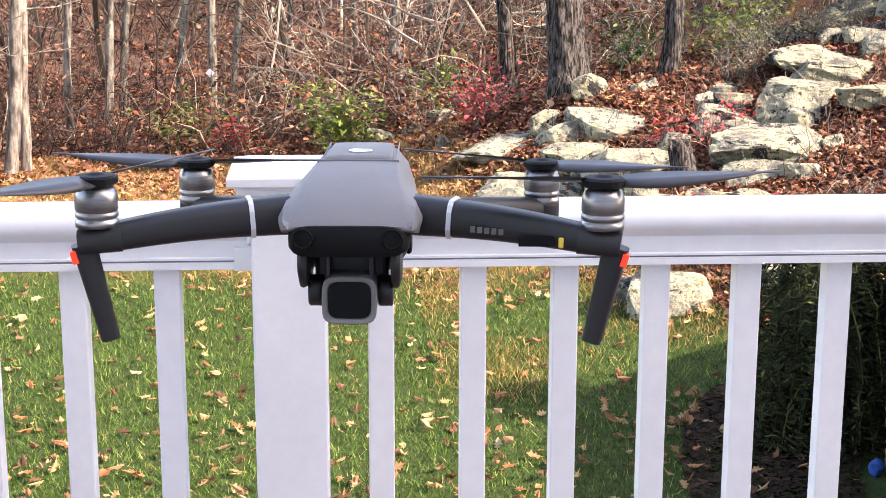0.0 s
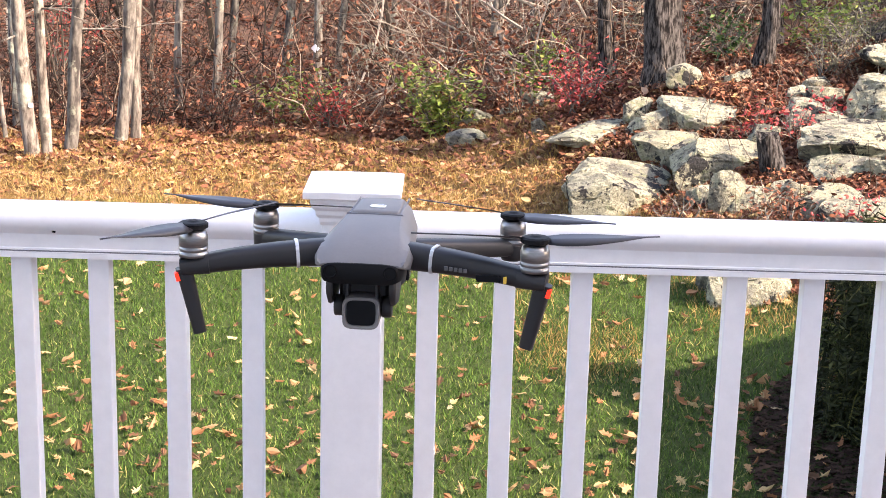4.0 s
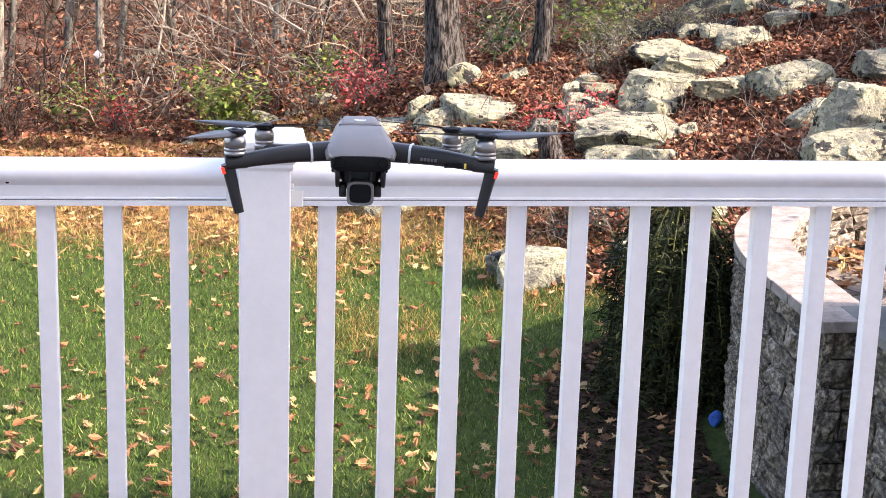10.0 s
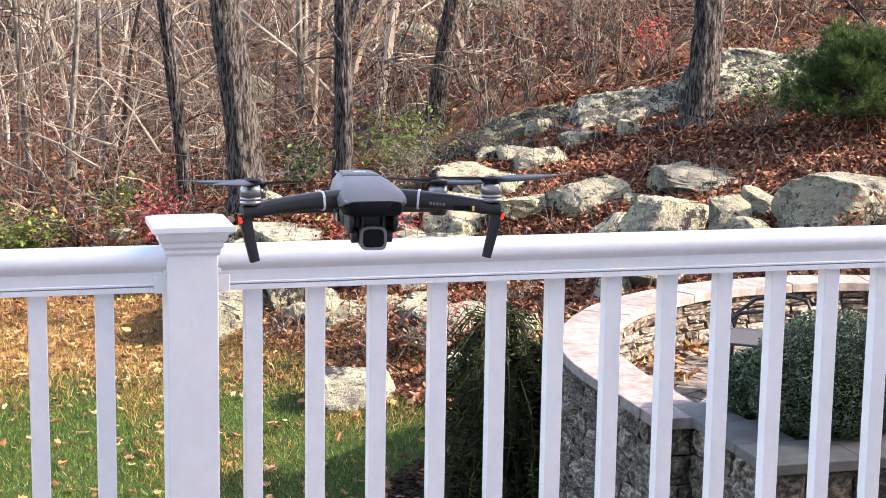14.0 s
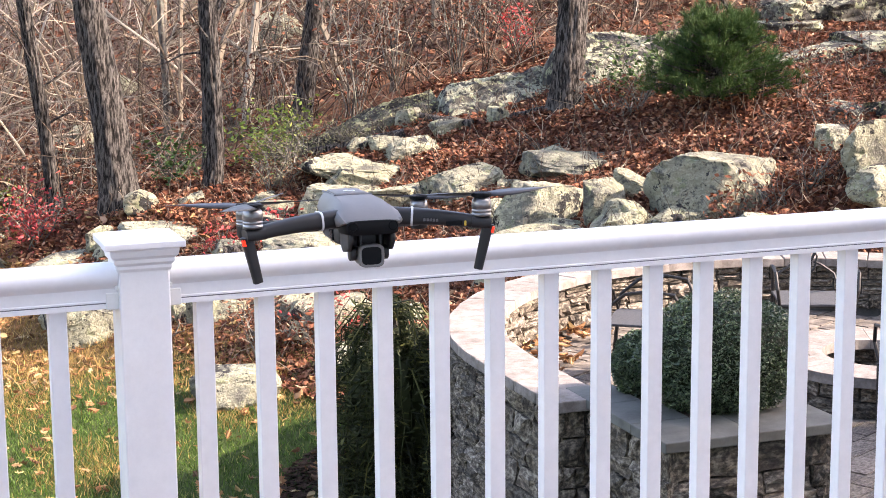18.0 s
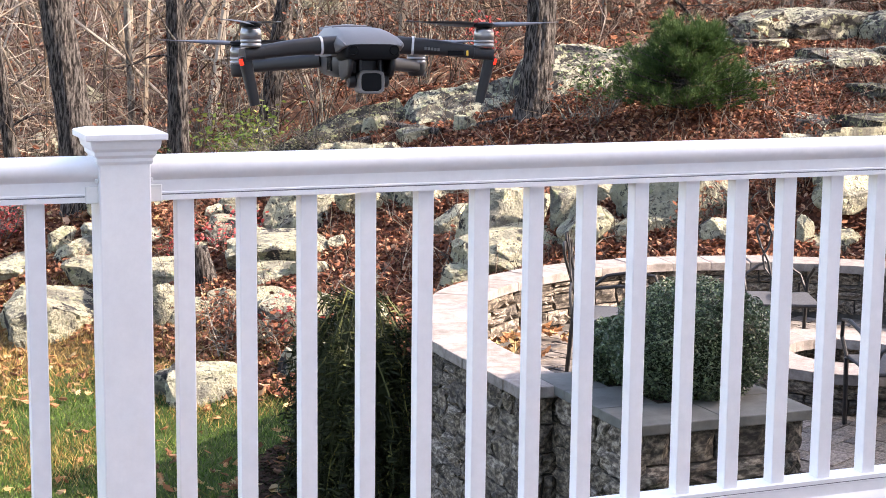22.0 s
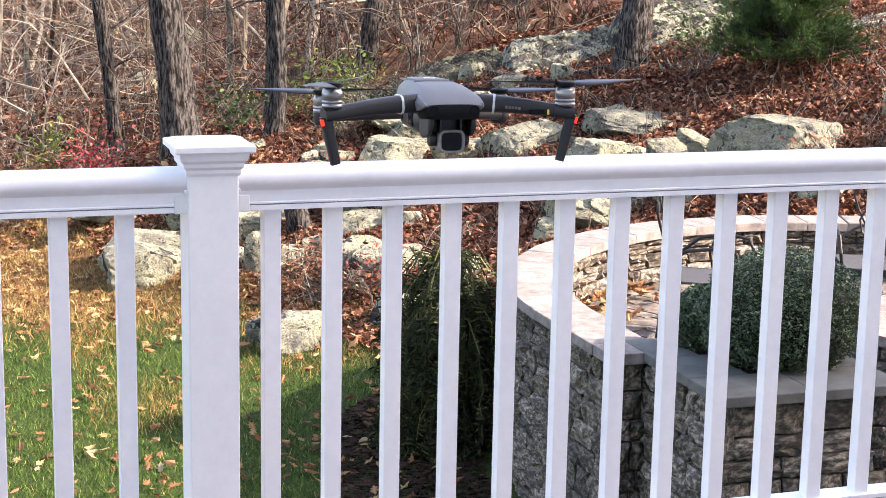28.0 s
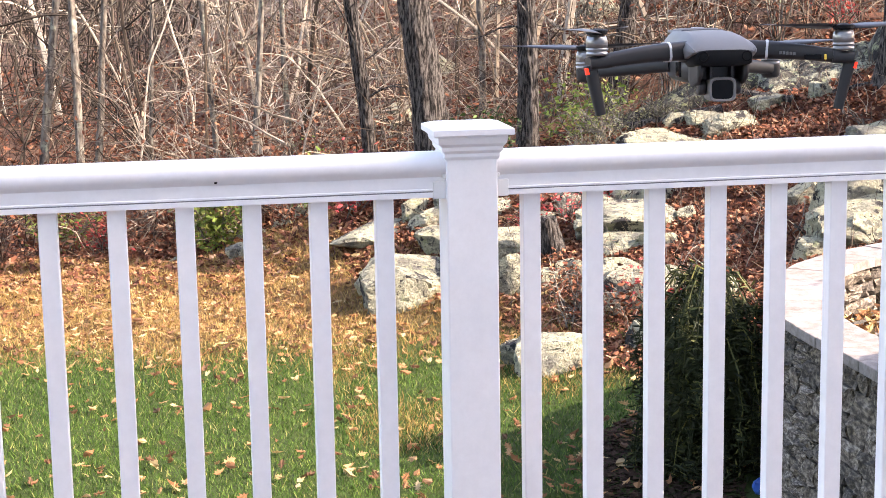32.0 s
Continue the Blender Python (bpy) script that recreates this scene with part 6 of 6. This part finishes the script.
def build_logs():
    fallen_log("fallen_log", (4.45, 14.5, 0.0), (5.42, 14.15, 0.02), 0.065, 1, "dark rotting log on the leaf litter", BARK)
    fallen_log("fallen_log", (5.62, 14.60, 0.03), (6.11, 13.87, 0.02), 0.045, 2, "dark weathered fallen branch", BARK)
    fallen_log("fallen_log", (6.38, 13.8, 0.0), (6.83, 13.55, 0.01), 0.04, 3, "dark weathered log by the oak", BARK)
    # weathered stump among the boulders
    rng = np.random.default_rng(5)
    x, y = 3.04, 11.98
    t = thing("tree_stump", (x, y, float(floor_z(x, y)) - 0.05), "weathered grey tree stump leaning among boulders", "stump")
    secs = []
    for i, zz in enumerate(np.linspace(0, 0.34, 6)):
        secs.append([(math.cos(a) * (0.125 - 0.10 * zz) * (1 + 0.22 * math.sin(a * 5)) - 0.30 * zz, math.sin(a) * (0.12 - 0.08 * zz), zz + 0.05 * math.sin(a * 3) * (i > 4)) for a in np.linspace(0, 2 * math.pi, 17)[:-1]])
    part("stump_wood", loft(secs), BARK, t)


def build_ground_cover():
    rng = np.random.default_rng(21)

    def scatter(n, x0, x1, y0, y1, keep):
        x, y = rng.uniform(x0, x1, n), rng.uniform(y0, y1, n)
        k = keep(x, y)
        return x[k], y[k]

    def open_ground(x, y):
        d = np.hypot(x - CX, y - CY)
        return (d > 2.75) & ~((x > 2.9) & (y < 4.9))

    edge = lambda x, y: 10.5 + 1.3 * (1 - step(-1.8, 1.0, x)) + 0.35 * np.sin(x * 1.7) + 0.2 * np.sin(x * 4.3 + 1)
    mulch = lambda x, y: (np.hypot((x - 2.9) / 1.0, (y - 5.9) / 2.3) < 1)
    x, y = scatter(225000, -6.0, 3.6, 4.6, 13.0, lambda x, y: open_ground(x, y) & (y < edge(x, y) + rng.normal(0, 0.6, len(x))) & ~mulch(x, y))
    ob = blades("grass", on_floor(x, y), 0.040, GRASS, rng, 1.2, 0.16)
    tagged(ob, "short green lawn grass", "grass", kind="stuff")
    x, y = scatter(13000, 0.6, 3.1, 7.2, 10.6, lambda x, y: open_ground(x, y) & ~mulch(x, y) & (np.sin(x * 3.1 + y * 1.3) + np.sin(y * 2.7 - x * 1.9) + rng.normal(0, 0.5, len(x)) > 0.9 - 1.0 * step(8.0, 10.0, y)))
    ob = blades("patchy_grass", on_floor(x, y), 0.055, STRAW, rng, 1.2, 0.13)
    tagged(ob, "straw-coloured patches in the lawn below the boulders", "grass", kind="stuff")
    x, y = scatter(95000, -6.5, 3.2, 9.6, 17.0, lambda x, y: (y > edge(x, y) + rng.normal(-0.1, 0.5, len(x))) & (height(x, y) < -1.55))
    ob = blades("dry_grass", on_floor(x, y), 0.075, STRAW, rng, 1.1, 0.12)
    tagged(ob, "matted straw-coloured dry grass", "grass", kind="stuff")
    x, y = scatter(2900, -6.0, 3.2, 4.6, 12.6, lambda x, y: open_ground(x, y) & (rng.uniform(0, 1, len(x)) < 1 - 0.5 * step(7.0, 8.5, y)))
    ob = leaves("lawn_leaves", on_floor(x, y, 0.03), 0.080, LEAF, rng, OAK_OUTLINE * np.array([1.25, 1.0]), 0.40, 0.45)
    tagged(ob, "scattered tan oak leaves on the lawn", "leaves", kind="stuff")
    x, y = scatter(26000, -7.0, 3.0, 9.9, 18.5, lambda x, y: (y > edge(x, y) + rng.normal(0.2, 0.6, len(x))) & (rng.uniform(0, 1, len(x)) < 0.5 + 0.5 * step(13, 16, y)))
    far = y + rng.normal(0, 0.8, len(y)) > 14.4
    ob = leaves("edge_leaves", on_floor(x[far], y[far], 0.03), 0.090, LEAF_RED, rng, PLAIN_OUTLINE * np.array([1.3, 1.0]), 0.6, 0.35)
    tagged(ob, "curled red-brown leaves where the woods begin", "leaves", kind="stuff")
    ob = leaves("meadow_leaves", on_floor(x[~far], y[~far], 0.03), 0.080, LEAF, rng, OAK_OUTLINE, 0.4, 0.35)
    tagged(ob, "thick tan and orange oak leaves at the edge of the woods", "leaves", kind="stuff")
    x, y = scatter(130000, 1.2, 13.5, 7.6, 16.5, lambda x, y: open_ground(x, y) & (height(x, y) > -1.86))
    ob = leaves("slope_leaves", on_floor(x, y, 0.025), 0.062, LEAF_RED, rng, PLAIN_OUTLINE * np.array([1.3, 1.0]), 0.75, 0.6)
    tagged(ob, "deep red-brown leaf litter on the rocky slope", "leaves", kind="stuff")
    x, y = scatter(26000, -9.0, 17.0, 17.5, 36.0, lambda x, y: y > 0)
    ob = leaves("wood_leaves", on_floor(x, y, 0.03), 0.11, LEAF_RED, rng, PLAIN_OUTLINE * np.array([1.4, 1.0]), 0.6, 0.4)
    tagged(ob, "brown leaf litter under the trees", "leaves", kind="stuff")
    # dead weeds and twigs on the slope
    w = Heap()
    bx, by = scatter(2600, 2.0, 12.0, 8.4, 14.5, lambda x, y: open_ground(x, y) & (height(x, y) > -1.85))
    for u, v in zip(bx, by):
        z = float(floor_z(u, v))
        pts = wander(rng, (u, v, z), (rng.normal(0, 0.6), rng.normal(0, 0.6), 1), rng.uniform(0.12, 0.48), 4, 0.22)
        w.tube(pts, [0.004, 0.0035, 0.003, 0.0025, 0.0015], 3)
    ob = w.make("dead_weeds", TWIG)
    tagged(ob, "thin dead weed stalks among the leaf litter", "weeds", kind="stuff")
    # stray leaves on the patio and along the wall
    a = rng.uniform(math.radians(118), math.radians(176), 150)
    r = 2.30 - 0.45 * rng.uniform(0, 1, 150) ** 2
    p = np.stack([CX + r * np.cos(a), CY + r * np.sin(a), np.full(150, FLOOR + 0.02) + rng.uniform(0, 0.06, 150)], 1)
    ob = leaves("patio_leaves", p, 0.11, LEAF, rng, OAK_OUTLINE, 0.5, 0.35)
    tagged(ob, "drift of tan leaves against the patio wall", "leaves", kind="stuff")
    # mulch bed by the weeping shrub
    m = Heap()
    bx, by = scatter(15000, 1.7, 3.1, 3.6, 8.2, lambda x, y: mulch(x, y) & open_ground(x, y))
    for u, w in zip(bx, by):
        z = float(floor_z(u, w)) + 0.012
        l, s, an = rng.uniform(0.012, 0.035), rng.uniform(0.003, 0.008), rng.uniform(0, math.pi)
        c, d = math.cos(an), math.sin(an)
        m.add([(u + i * l * c - k * s * d, w + i * l * d + k * s * c, z + h_) for i, k, h_ in ((-1, -1, 0), (1, -1, 0.004), (1, 1, 0.012), (-1, 1, 0.008))], [(0, 1, 2, 3)])
    ob = m.make("mulch", MULCH)
    tagged(ob, "dark bark mulch under the shrub", "mulch", kind="stuff")
    bm = bmesh.new()
    bmesh.ops.create_icosphere(bm, subdivisions=2, radius=1)
    for v in bm.verts:
        v.co *= 1 + 0.35 * noise.noise(v.co * 2.3)
    bm.transform(Matrix.Translation((2.98, 6.35, float(floor_z(2.98, 6.35)) + 0.05)) @ Matrix.Diagonal((0.045, 0.035, 0.055, 1)))
    tagged(part("plastic_scrap", bm, BLUE), "crumpled bright blue plastic scrap on the mulch", "litter")


def build_markers():
    """Small white plates nailed to two trunks."""
    for x, y, z, w, turn in ((-1.74, 19.15, -1.44, 0.085, 45), (-4.44, 14.97, -1.55, 0.05, 0)):
        bm = box(-w / 2, w / 2, -0.004, 0.0, -w / 2, w / 2, 0.003, 1)
        bm.transform(Matrix.Rotation(math.radians(turn), 4, "Y"))
        ob = part("trail_marker", bm, VINYL)
        ob.location = (x, y, z)
        tagged(ob, "small white plate nailed to a tree trunk", "marker")


build_boulders()
build_trees()
build_markers()
build_woods()
build_shrubs()
build_logs()
build_ground_cover()
build_pavers()
